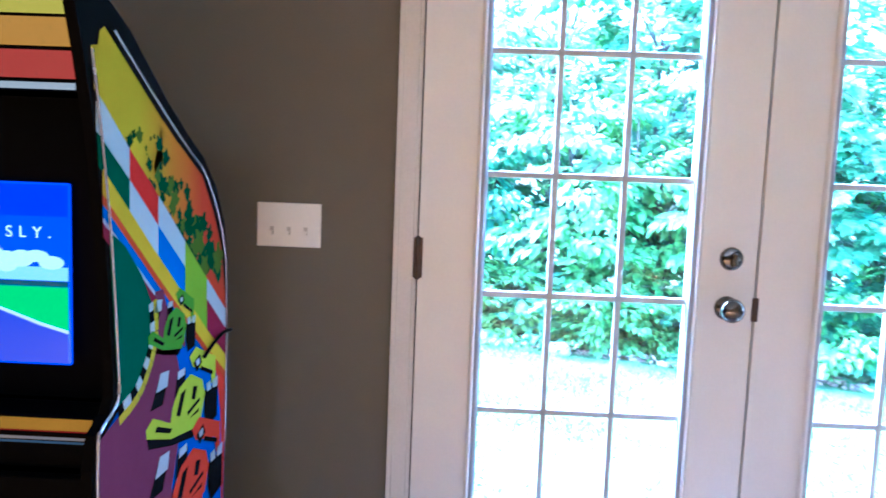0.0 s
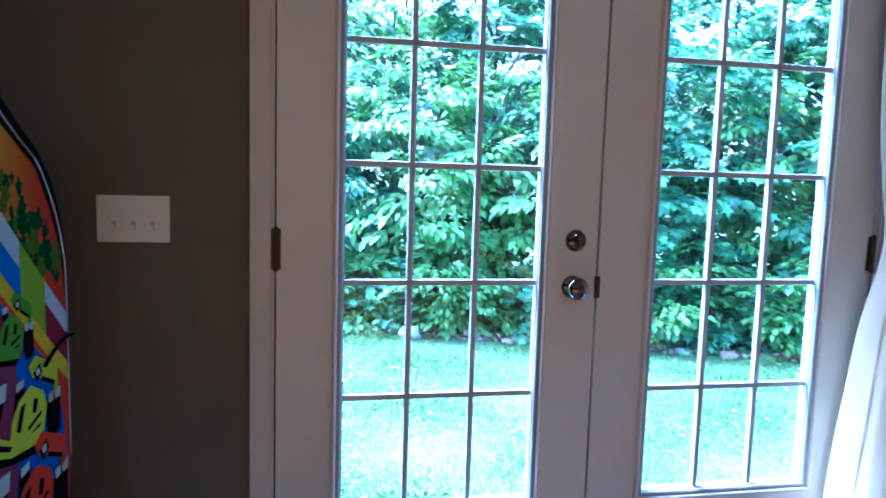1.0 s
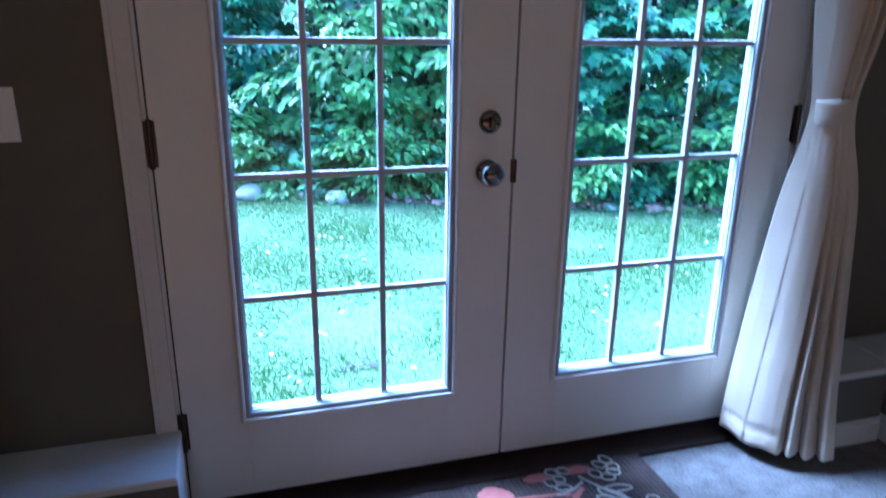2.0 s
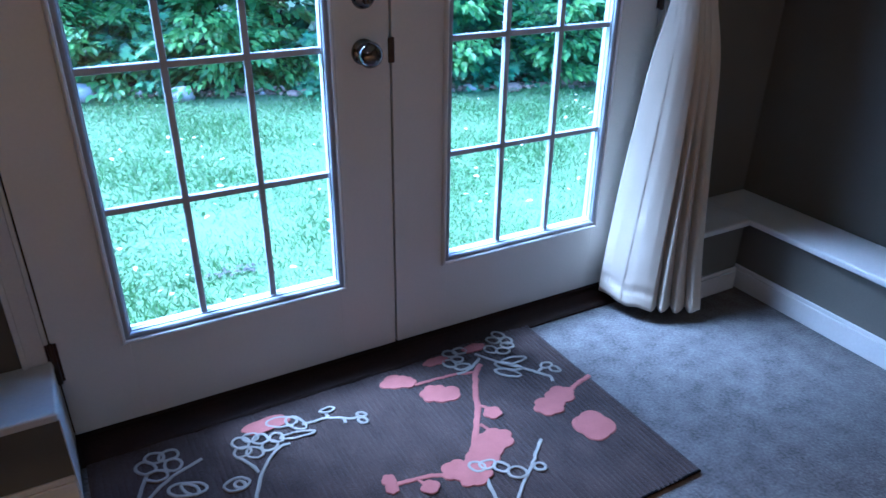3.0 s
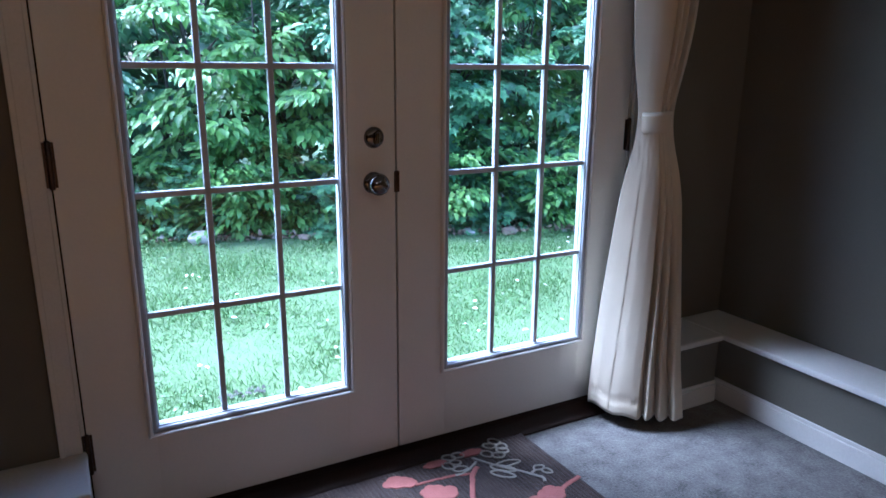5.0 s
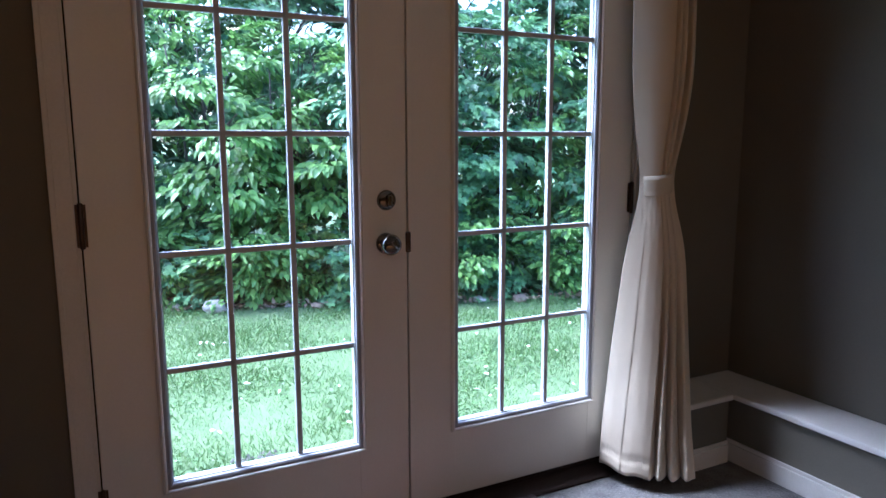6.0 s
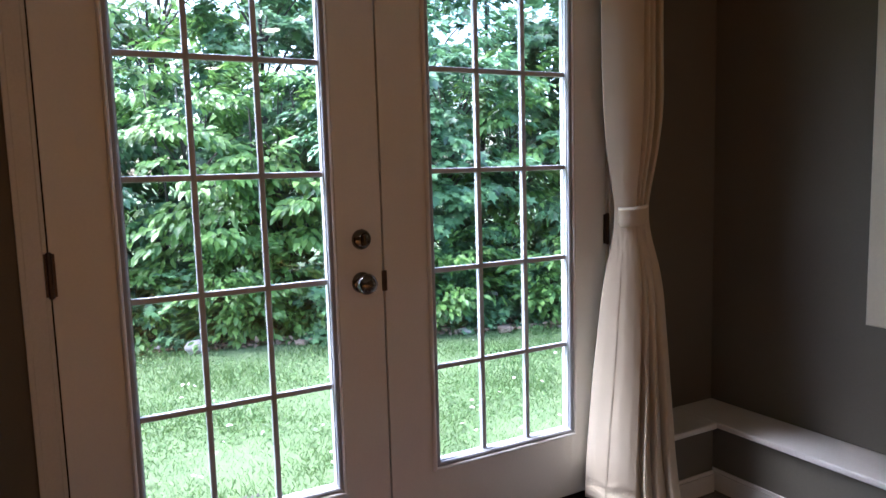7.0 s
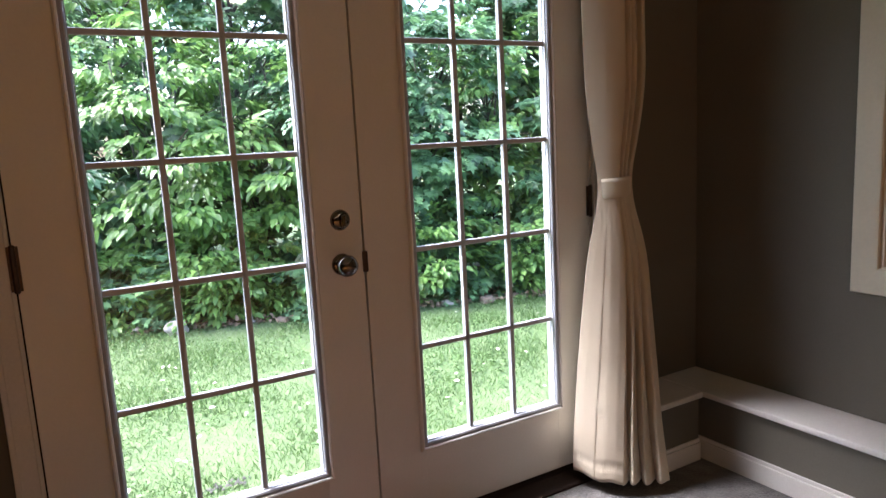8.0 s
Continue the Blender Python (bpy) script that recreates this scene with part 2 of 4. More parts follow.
def ledge(name, x0, x1, y0, y1, ends, front):
    """A boxed-in foundation ledge: painted face, white cap with rounded nosing, baseboard. front: 'y' faces the south, 'x' the west."""
    t = thing(name, "low boxed ledge, taupe face, white cap and baseboard", "ledge", kind="structure")
    part("ledge_face", box(x0, y0, 0.0, x1, y1, 0.256), WALL, t)
    if front == "y":
        part("cap", box(x0 - 0.0, y0 - 0.022, 0.258, x1 + ends, y1 - 0.001, 0.281, 0.006, 3), TRIMW, t, "white painted cap board")
        bm = box(x0, y0 - 0.012, 0.0, x1 + min(ends, 0.0), y0 - 0.0005, 0.072, 0.002)
        box(x0, y0 - 0.008, 0.0725, x1 + min(ends, 0.0), y0 - 0.0005, 0.088, 0.003, bm=bm)
    else:
        part("cap", box(x0 - 0.022, y0, 0.2582, x1 - 0.001, y1, 0.2812, 0.006, 3), TRIMW, t, "white painted cap board")
        bm = box(x0 - 0.012, y0, 0.0, x0 - 0.0005, y1, 0.072, 0.002)
        box(x0 - 0.008, y0, 0.0725, x0 - 0.0005, y1, 0.088, 0.003, bm=bm)
    part("baseboard", bm, TRIMW, t, "white painted baseboard")
    return t


ledge("ledge_west_of_doors", WW, -0.922, LEDGE_Y, 0.0, 0.004, "y")
left_ledge = [o for o in scene.objects if o.name == "ledge_west_of_doors"][0]
part("end_board", box(-0.9215, LEDGE_Y - 0.006, 0.0, -0.9185, -0.021, 0.2565, 0.001), TRIMW, left_ledge, "white end trim board")
ledge("ledge_corner", 0.99, LEDGE_X - 0.024, LEDGE_Y, 0.0, 0.0, "y")
ledge("ledge_east", LEDGE_X, WX, SOUTH, 0.0, 0.0, "x")

# door surround: casing with a back band, jambs and threshold
surround = thing("door_trim", "white painted door casing and jambs", "trim", kind="structure")
for x0, x1, zb in ((-0.981, -0.927, 0.2815), (0.931, 0.985, 0.0)):
    bm = box(x0, -0.013, zb, x1, -0.0005, 2.115, 0.003)
    out = x0 if x0 < 0 else x1
    box(min(out, out + math.copysign(0.014, -out)), -0.019, zb, max(out, out + math.copysign(0.014, -out)), -0.0135, 2.115, 0.0025, bm=bm)
    part("casing", bm, TRIMW, surround)
part("head_casing", box(-0.926, -0.013, 2.064, 0.930, -0.0005, 2.115, 0.003), TRIMW, surround)
for x0, x1 in ((-0.9315, -0.918), (0.922, 0.9355)):
    part("jamb", box(x0, 0.0005, 0.0, x1, 0.149, 2.05, 0.001), TRIMW, surround)
# Black fillers added in the hinge-side gaps to stand for their shade.
for x0, x1 in ((-0.9177, -0.9143), (0.9183, 0.9217)):
    part("gap_shade_strip", box(x0, 0.008, 0.045, x1, 0.05, 2.03), BLACK, surround, "black strip added to darken the gap")
for x0, x1 in ((-0.9178, -0.902), (0.906, 0.9218)):
    part("door_stop", box(x0, 0.0575, 0.037, x1, 0.075, 2.0375, 0.001), TRIMW, surround)
part("head_jamb", box(-0.9175, 0.0005, 2.038, 0.9215, 0.149, 2.061, 0.001), TRIMW, surround)
bm = box(-0.9175, 0.002, -0.09, 0.9215, 0.17, 0.036, 0.006, 3)
tagged(part("threshold", bm, WOOD), "dark stained wooden door threshold", "threshold", kind="structure")
bm = slab([(-0.085, 0.0), (0.0015, 0.0), (0.0015, 0.03), (-0.02, 0.03), (-0.078, 0.012), (-0.085, 0.007)], 1.839, Matrix(((0, 0, 1, -0.9175), (1, 0, 0, 0), (0, 1, 0, 0), (0, 0, 0, 1))))
tagged(part("floor_reducer", bm, WOOD), "dark stained wooden strip before the doors", "floor strip", kind="structure")


def french_door(name, x0, x1, label):
    """A steel-faced door with a fifteen-pane insert."""
    z0, z1 = 0.042, 2.034
    t = thing(name, label, "glazed door", "double doors", kind="structure", at=(0, 0, 0))
    mid = (x0 + x1) / 2
    gx0, gx1, gz0, gz1 = mid - 0.2805, mid + 0.2805, 0.30, 1.932
    # slab with its own opening
    bm = box(x0, 0.0, z0, gx0 - 0.004, 0.044, z1, 0.0015)
    box(gx1 + 0.004, 0.0, z0, x1, 0.044, z1, 0.0015, bm=bm)
    box(gx0 - 0.0042, 0.0002, z0, gx1 + 0.0042, 0.0438, gz0 - 0.004, bm=bm)
    box(gx0 - 0.0042, 0.0002, gz1 + 0.004, gx1 + 0.0042, 0.0438, z1, bm=bm)
    part("door_slab", bm, DOORW, t)
    ridge = [(-0.025, -0.0006), (-0.025, -0.005), (-0.0225, -0.0105), (-0.0185, -0.013), (-0.014, -0.0115), (-0.012, -0.007), (-0.012, -0.0006)]
    frame_in = part("glazing_frame", ring_frame(gx0, gx1, gz0, gz1, ridge), DOORW, t)
    cove = [(-0.0118, -0.0006), (-0.0118, -0.0062), (-0.004, -0.0068), (0.001, -0.0045), (0.003, -0.001), (0.003, 0.004), (-0.003, 0.0045), (-0.003, -0.0006)]
    part("glazing_bead", ring_frame(gx0, gx1, gz0, gz1, cove), BEAD, frame_in, "glazing bead, greyed to stand for shade beside the glass")
    seat = [(0.0026, 0.0046), (0.0060, 0.0050), (0.0066, 0.0145), (-0.003, 0.0148), (-0.003, 0.0048)]
    part("inner_bead", ring_frame(gx0, gx1, gz0, gz1, seat), MUNT, frame_in, "white inner bead against the glass, toned grey-blue as backlit")
    back = [(-0.024, 0.0446), (-0.016, 0.050), (-0.004, 0.050), (0.0, 0.044), (0.002, 0.027), (-0.003, 0.0268), (-0.003, 0.0446)]
    part("outer_glazing_frame", ring_frame(gx0, gx1, gz0, gz1, back), OUTER, t)
    px, pz = (gx1 - gx0) / 3, (gz1 - gz0) / 5
    for k in (1, 2):
        x = gx0 + k * px
        bm = box(x - 0.0088, 0.0085, gz0 + 0.0042, x + 0.0088, 0.0190, gz1 - 0.0042, 0.0035, 2)
        box(x - 0.0055, 0.0245, gz0 + 0.0024, x + 0.0055, 0.0295, gz1 - 0.0024, 0.0015, 2, bm=bm)
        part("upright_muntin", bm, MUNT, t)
    for k in range(1, 5):
        z = gz0 + k * pz
        bm = box(gx0 + 0.0042, 0.0090, z - 0.0088, gx1 - 0.0042, 0.0192, z + 0.0088, 0.0035, 2)
        box(gx0 + 0.0024, 0.0243, z - 0.0055, gx1 - 0.0024, 0.0292, z + 0.0055, 0.0015, 2, bm=bm)
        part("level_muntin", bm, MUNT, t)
    pane_mesh = None
    for i in range(3):
        for k in range(5):
            if pane_mesh is None:
                bm = bmesh.new()
                bm.faces.new([bm.verts.new((u, 0, v)) for u, v in ((-px / 2, -pz / 2), (px / 2, -pz / 2), (px / 2, pz / 2), (-px / 2, pz / 2))])
                p = part("glass_pane", bm, PANE, t)
                pane_mesh = p.data
            else:
                p = part("glass_pane", pane_mesh, PANE, t)
            p.location = (gx0 + (i + 0.5) * px, 0.022, gz0 + (k + 0.5) * pz)
            p.visible_shadow = False
    return t


door_1 = french_door("door_1", -0.914, -0.003, "closed white French door with fifteen panes and knob")
door_2 = french_door("door_2", 0.003, 0.918, "closed white fixed French door with fifteen panes")
part("astragal", box(-0.02, 0.0455, 0.045, 0.022, 0.056, 2.03, 0.002), BRONZE, door_2, "dark strip behind the meeting gap")
part("sweep", box(-0.912, 0.004, 0.037, -0.004, 0.04, 0.0415), BLACK, door_1)
part("sweep", box(0.004, 0.004, 0.037, 0.916, 0.04, 0.0415), BLACK, door_2)

toward = Matrix.Rotation(radians(90), 4, "X")       # local z points into the room
knob = part("door_knob", lathe([(0.0, 0.066), (0.012, 0.0655), (0.022, 0.062), (0.030, 0.054), (0.033, 0.044), (0.030, 0.034), (0.021, 0.026), (0.013, 0.021), (0.012, 0.008)], 32, Matrix.Translation((-0.075, 0, 0.942)) @ toward), NICKEL, door_1, "worn round nickel knob")
smooth(knob)
smooth(part("rosette", lathe([(0.013, 0.0125), (0.022, 0.011), (0.030, 0.007), (0.033, 0.002), (0.033, 0.0003)], 32, Matrix.Translation((-0.075, 0, 0.942)) @ toward), NICKEL, knob))
bolt = part("deadbolt", lathe([(0.0, 0.015), (0.02, 0.0145), (0.027, 0.011), (0.031, 0.004), (0.032, 0.0003)], 32, Matrix.Translation((-0.071, 0, 1.076)) @ toward), NICKEL, door_1, "round nickel deadbolt")
smooth(bolt)
part("thumb_turn", box(-0.078, -0.033, 1.058, -0.064, -0.0152, 1.094, 0.004, 3), NICKEL, bolt)
part("latch_plate", box(-0.0075, -0.004, 0.908, 0.0095, -0.0002, 0.973, 0.003, 3), BRONZE, door_2, "dark latch plate at the meeting edge")


def hinge(x, z, parent):
    bm = box(x - 0.014, -0.003, z - 0.055, x + 0.013, -0.0002, z + 0.055, 0.001)
    h = part("hinge", bm, BRONZE, parent, "dark bronze butt hinge")
    smooth(part("hinge_barrel", lathe([(0, -0.060), (0.005, -0.059), (0.007, -0.056), (0.007, 0.056), (0.005, 0.059), (0, 0.060)], 12, Matrix.Translation((x, -0.008, z))), BRONZE, h))


for hz in (0.27, 1.045, 1.83):
    hinge(-0.9145, hz, door_1)
    hinge(0.9185, hz, door_2)


# triple switch plate
sw = thing("light_switch", "white triple toggle switch plate on taupe wall", "light switch", at=(-1.2675, 0, 1.12))
plate = part("cover_plate", box(-0.0875, -0.0065, -0.06, 0.0875, -0.0004, 0.06, 0.003, 3), PLATE, sw)
for i in (-1, 0, 1):
    tg = part("toggle", slab([(-0.005, -0.011), (0.005, -0.011), (0.005, 0.011), (-0.005, 0.011)], 0.0015, Matrix.Translation((i * 0.046, -0.0068, -0.016)) @ toward), SLOT, sw)
    part("lever", box(i * 0.046 - 0.0035, -0.017, -0.027, i * 0.046 + 0.0035, -0.0082, -0.015, 0.0015), PLATE, tg)
    for s in (-1, 1):
        part("screw", lathe([(0, 0.0012), (0.0028, 0.0008), (0.003, 0)], 10, Matrix.Translation((i * 0.046, -0.0066, s * 0.048)) @ toward), PLATE, sw)

# east window: cream casing, jambs, sash, pane
win = thing("window_1", "cream-cased window with a recessed sash", "window", kind="structure")
side = Matrix(((0, 1, 0, WX), (1, 0, 0, 0), (0, 0, 1, 0), (0, 0, 0, 1)))     # moulding plane onto the east wall, depth along x
part("casing", ring_frame(WY0 - 0.085, WY1 + 0.085, WZ0 - 0.083, WZ1 + 0.085, [(0, -0.0005), (0, -0.014), (0.004, -0.018), (0.07, -0.014), (0.083, -0.012), (0.087, -0.008), (0.087, -0.0005)], side), CREAM, win)
part("jamb", ring_frame(WY0, WY1, WZ0, WZ1, [(0.0005, 0.0), (0.0125, 0.0), (0.0125, 0.199), (0.0005, 0.199)], side), CREAM, win)
part("window_sash", ring_frame(WY0 + 0.013, WY1 - 0.013, WZ0 + 0.013, WZ1 - 0.013, [(0, 0.13), (0.05, 0.13), (0.05, 0.165), (0, 0.165)], side), CREAM, win)
bm = bmesh.new()
bm.faces.new([bm.verts.new((WX + 0.15, y, z)) for y, z in ((WY0 + 0.06, WZ0 + 0.06), (WY1 - 0.06, WZ0 + 0.06), (WY1 - 0.06, WZ1 - 0.06), (WY0 + 0.06, WZ1 - 0.06))])
pw = part("pane", bm, PANE, win)
pw.visible_shadow = False
blind = thing("window_blind", "closed tan slatted blind in the cream window", "blind", at=(WX + 0.085, (WY0 + WY1) / 2, 0.83))
slat_mesh = None
half_y = (WY1 - WY0) / 2 - 0.02
for k in range(26):
    if slat_mesh is None:
        s0 = part("slat", box(-0.0245, -half_y, -0.0013, 0.0245, half_y, 0.0013, 0.001), SLAT, blind)
        slat_mesh = s0.data
    else:
        s0 = part("slat", slat_mesh, SLAT, blind)
    s0.location, s0.rotation_euler = (0, 0, 0.025 + k * 0.043), (0, radians(62), 0)
part("bottom_rail", box(-0.026, -half_y, -0.012, 0.026, half_y, 0.006, 0.004), SLAT, blind, "thick tan bottom rail")
part("head_rail", box(-0.03, -half_y, 1.15, 0.03, half_y, 1.205, 0.003), SLAT, blind)
for yy in (-half_y + 0.1, half_y - 0.1):
    part("ladder_cord", tube([(-0.026, yy, 0.0), (-0.026, yy, 1.16)], 0.0015, 6), IVORY, blind)

# recessed ceiling lamps; the western two are additions, out of view
LENS = glowing("lamp_lens", (1.0, 0.80, 0.55), 9.0)
for lx, ly in LAMPS:
    cl = thing("ceiling_lamp", "round recessed ceiling lamp, switched on; western pair added unseen", "ceiling lamp", "ceiling lamps", at=(lx, ly, TOP))
    smooth(part("trim_ring", lathe([(0.075, -0.0005), (0.095, -0.0005), (0.097, -0.006), (0.088, -0.012), (0.075, -0.008)], 32), CEIL, cl))
    part("lens", lathe([(0.0, -0.024), (0.03, -0.023), (0.055, -0.019), (0.0745, -0.008)], 32), LENS, cl)

# ---- curtain ----
def blend(rows, z):
    """Values at height z between rows (z, values...), z falling, rounded off over a hand's width."""
    zs = [r[0] for r in rows][::-1]
    at = np.clip(np.linspace(z - 0.09, z + 0.09, 13), zs[0], zs[-1])
    return [float(np.mean(np.interp(at, zs, [r[k] for r in rows][::-1]))) for k in range(1, len(rows[0]))]


CURTAIN = [  # height: outer edge x y, inner edge x y, fold depth, ridge towards the room
    (2.32, 0.832, -0.080, 1.075, -0.135, 0.024, 0.045),
    (1.75, 0.828, -0.080, 1.073, -0.140, 0.024, 0.045),
    (1.48, 0.836, -0.080, 1.070, -0.148, 0.024, 0.042),
    (1.28, 0.856, -0.083, 1.030, -0.150, 0.020, 0.032),
    (1.14, 0.884, -0.090, 0.990, -0.141, 0.008, 0.016),
    (1.07, 0.886, -0.092, 0.988, -0.143, 0.008, 0.014),
    (0.87, 0.826, -0.090, 1.045, -0.165, 0.020, 0.034),
    (0.50, 0.776, -0.085, 1.030, -0.225, 0.042, 0.050),
    (0.20, 0.750, -0.078, 0.985, -0.295, 0.050, 0.058),
    (0.055, 0.762, -0.058, 0.972, -0.335, 0.054, 0.060),
]


def curtain():
    SPLIT = 0.55
    t = thing("curtain", "ivory satin curtain gathered by a fabric tieback", "curtain", at=(0, 0, 0))
    bm = bmesh.new()
    zs = [2.32 - 2.265 * i / 150 for i in range(151)]
    us = [-0.22 + 1.22 * j / 210 for j in range(211)]
    grid = []
    for z in zs:
        xl, yl, xr, yr, a, ridge = blend(CURTAIN, z)
        L, R = Vector((xl, yl)), Vector((xr, yr))
        run = R - L
        nrm = Vector((run.y, -run.x)).normalized()
        row = []
        low = z < 1.1
        for u in us:
            if u < 0:
                p = L + Vector((0.30 * -u, 0.16 * -u)) + nrm * (-0.004)
            else:
                if u < SPLIT:
                    f = 0.10 * math.sin(math.pi * u / SPLIT)
                    push = ridge * math.sin(math.pi * u / (2 * SPLIT))
                    if z < 1.05:                # side seam, puckered by its stitches
                        s = u - 0.25
                        f -= (0.035 + 0.028 * math.sin(z * 95 + 2 * math.sin(z * 31))) * (math.exp(-s / 0.035) if s >= 0 else math.exp(-(s / 0.008) ** 2)) * min(1, (1.05 - z) / 0.2)
                else:
                    v = (u - SPLIT) / (1 - SPLIT)
                    k = 3.5
                    sway = 0.25 * math.sin(3 * z) * v * (1 - v)
                    w = abs(math.cos((v ** 0.85) * math.pi * k + sway))
                    open_up = min(1.0, max(0.0, (0.95 - z) / 0.45)) if low else 1.0   # folds spread below the tie
                    f = (0.35 + 0.75 * open_up) * (w ** 0.7 - 1.0) * min(1, 4 * (1.02 - v) + 0.3)
                    if not low:                 # the last strand hangs apart
                        f -= 1.5 * math.exp(-((v - 0.72) / 0.07) ** 2) * min(1.0, max(0.0, (z - 1.17) / 0.12))
                    push = ridge * (0.5 + 0.5 * math.cos(math.pi * v))
                wr = noise.noise(Vector((u * 7, z * 5, 3.1))) * 0.012 + noise.noise(Vector((u * 16, z * 1.2, 9.0))) * 0.012
                near = math.exp(-((z - 1.03) / 0.09) ** 2) * 0.5 * noise.noise(Vector((u * 14, z * 26, 1.7)))
                hem = 0.0025 if z < 0.115 else 0.0
                if abs(z - 0.118) < 0.009:
                    hem = -0.0040 + 0.0030 * noise.noise(Vector((u * 60, 0, 5)))
                p = L + run * u + nrm * (push + a * (f + wr) + 0.003 * near + hem)
            zz = z + (0.012 * noise.noise(Vector((u * 5, 0.3, 0))) - 0.012 * max(u, 0) if z < 0.3 else 0)
            row.append(bm.verts.new((p.x, p.y, zz)))
        grid.append(row)
    for r0, r1 in zip(grid, grid[1:]):
        for j in range(len(us) - 1):
            bm.faces.new((r0[j], r0[j + 1], r1[j + 1], r1[j]))
    cl = smooth(part("curtain_cloth", bm, CLOTH, t))
    so = cl.modifiers.new("thickness", "SOLIDIFY")
    so.thickness, so.offset = 0.0025, -1
    bm = bmesh.new()
    c, ang = Vector((0.938, -0.118)), math.atan2(-0.055, 0.113)
    rings = []
    for i, (z, k) in enumerate(((1.133, 0.95), (1.136, 1.0), (1.12, 1.02), (1.10, 1.0), (1.085, 1.02), (1.068, 1.0), (1.065, 0.95))):
        ring = []
        for q in range(48):
            th = 2 * math.pi * q / 48
            wob = 1 + 0.03 * noise.noise(Vector((math.cos(th) * 2, math.sin(th) * 2, z * 30)))
            e = Vector((0.054 * k * wob * math.cos(th), 0.026 * k * wob * math.sin(th)))
            ring.append(bm.verts.new((c.x + e.x * math.cos(ang) - e.y * math.sin(ang), c.y + e.x * math.sin(ang) + e.y * math.cos(ang), z + 0.006 * math.sin(th + 1))))
        rings.append(ring)
    for a, b in zip(rings, rings[1:]):
        for q in range(48):
            bm.faces.new((a[q], a[(q + 1) % 48], b[(q + 1) % 48], b[q]))
    smooth(part("tieback", bm, BAND, t, "ivory fabric tieback band, toned darker as shaded"))
    return t


curtain()
rod = thing("curtain_rod", "dark bronze curtain rod above the doors", "curtain rod", at=(0, -0.09, 2.335))
smooth(part("pole", tube([(-1.15, 0, 0), (1.15, 0, 0)], 0.011, 14), BRONZE, rod))
for rx in (-1.05, 1.1):
    part("bracket", box(rx - 0.008, 0.0, -0.012, rx + 0.008, 0.0895, 0.012, 0.002), BRONZE, rod)


# ---- rug ----
def ribbon(points, width, bm, z=0.0, closed=False, h=0.0018):
    """A raised rounded wool line along (x, y) points."""
    pts = [Vector((x, y)) for x, y in points]
    n = len(pts)
    rows = []
    for i, p in enumerate(pts):
        a = pts[i - 1] if (i or closed) else p
        b = pts[(i + 1) % n] if (i < n - 1 or closed) else p
        d = (b - a).normalized()
        s = Vector((-d.y, d.x)) * width / 2 * (1 + 0.22 * noise.noise(Vector((p.x * 90, p.y * 90, 2))))
        p = p + Vector((noise.noise(Vector((p.x * 45, p.y * 45, 7))), noise.noise(Vector((p.x * 45, p.y * 45, 17))))) * 0.0035
        rows.append([bm.verts.new((*q, zz)) for q, zz in ((p - s, z - 0.001), (p - s * 0.8, z + h * 0.7), (p, z + h), (p + s * 0.8, z + h * 0.7), (p + s, z - 0.001))])
    for a, b in zip(rows, rows[1:] + (rows[:1] if closed else [])):
        for k in range(4):
            bm.faces.new((a[k], a[k + 1], b[k + 1], b[k]))


def arc(cx, cy, rx, ry, turn=0.0, a0=0.0, a1=360.0, n=18):
    out = []
    for i in range(n):
        th = radians(a0 + (a1 - a0) * i / (n - (0 if a1 - a0 >= 360 else 1)))
        x, y = rx * math.cos(th), ry * math.sin(th)
        out.append((cx + x * math.cos(turn) - y * math.sin(turn), cy + x * math.sin(turn) + y * math.cos(turn)))
    return out


def line(points, n=8):
    """A smooth line through points."""
    out = []
    P = [Vector(p) for p in points]
    for i in range(len(P) - 1):
        a, b, c, d = P[max(i - 1, 0)], P[i], P[i + 1], P[min(i + 2, len(P) - 1)]
        for k in range(n):
            t = k / n
            q = 0.5 * ((2 * b) + (c - a) * t + (2 * a - 5 * b + 4 * c - d) * t * t + (3 * b - a - 3 * c + d) * t ** 3)
            out.append((q.x, q.y))
    return out + [tuple(P[-1])]


def blossom(cx, cy, r, bm, z, petals=5, turn=0.0, sx=1.0, sy=1.0):
    """A flat raised blossom with rounded petals."""
    n = 40
    top, foot = [], []
    for i in range(n):
        th = 2 * math.pi * i / n
        k = r * (0.80 + 0.20 * abs(math.cos(petals * th / 2 + turn)) ** 0.7 + 0.03 * noise.noise(Vector((cx * 50 + math.cos(th) * 3, cy * 50 + math.sin(th) * 3, 0))))
        x, y = cx + sx * k * math.cos(th), cy + sy * k * math.sin(th)
        foot.append(bm.verts.new((x, y, z - 0.001)))
        top.append(bm.verts.new((cx + (x - cx) * 0.96, cy + (y - cy) * 0.96, z + 0.0022)))
    for i in range(n):
        j = (i + 1) % n
        bm.faces.new((foot[i], foot[j], top[j], top[i]))
    bm.faces.new(top)


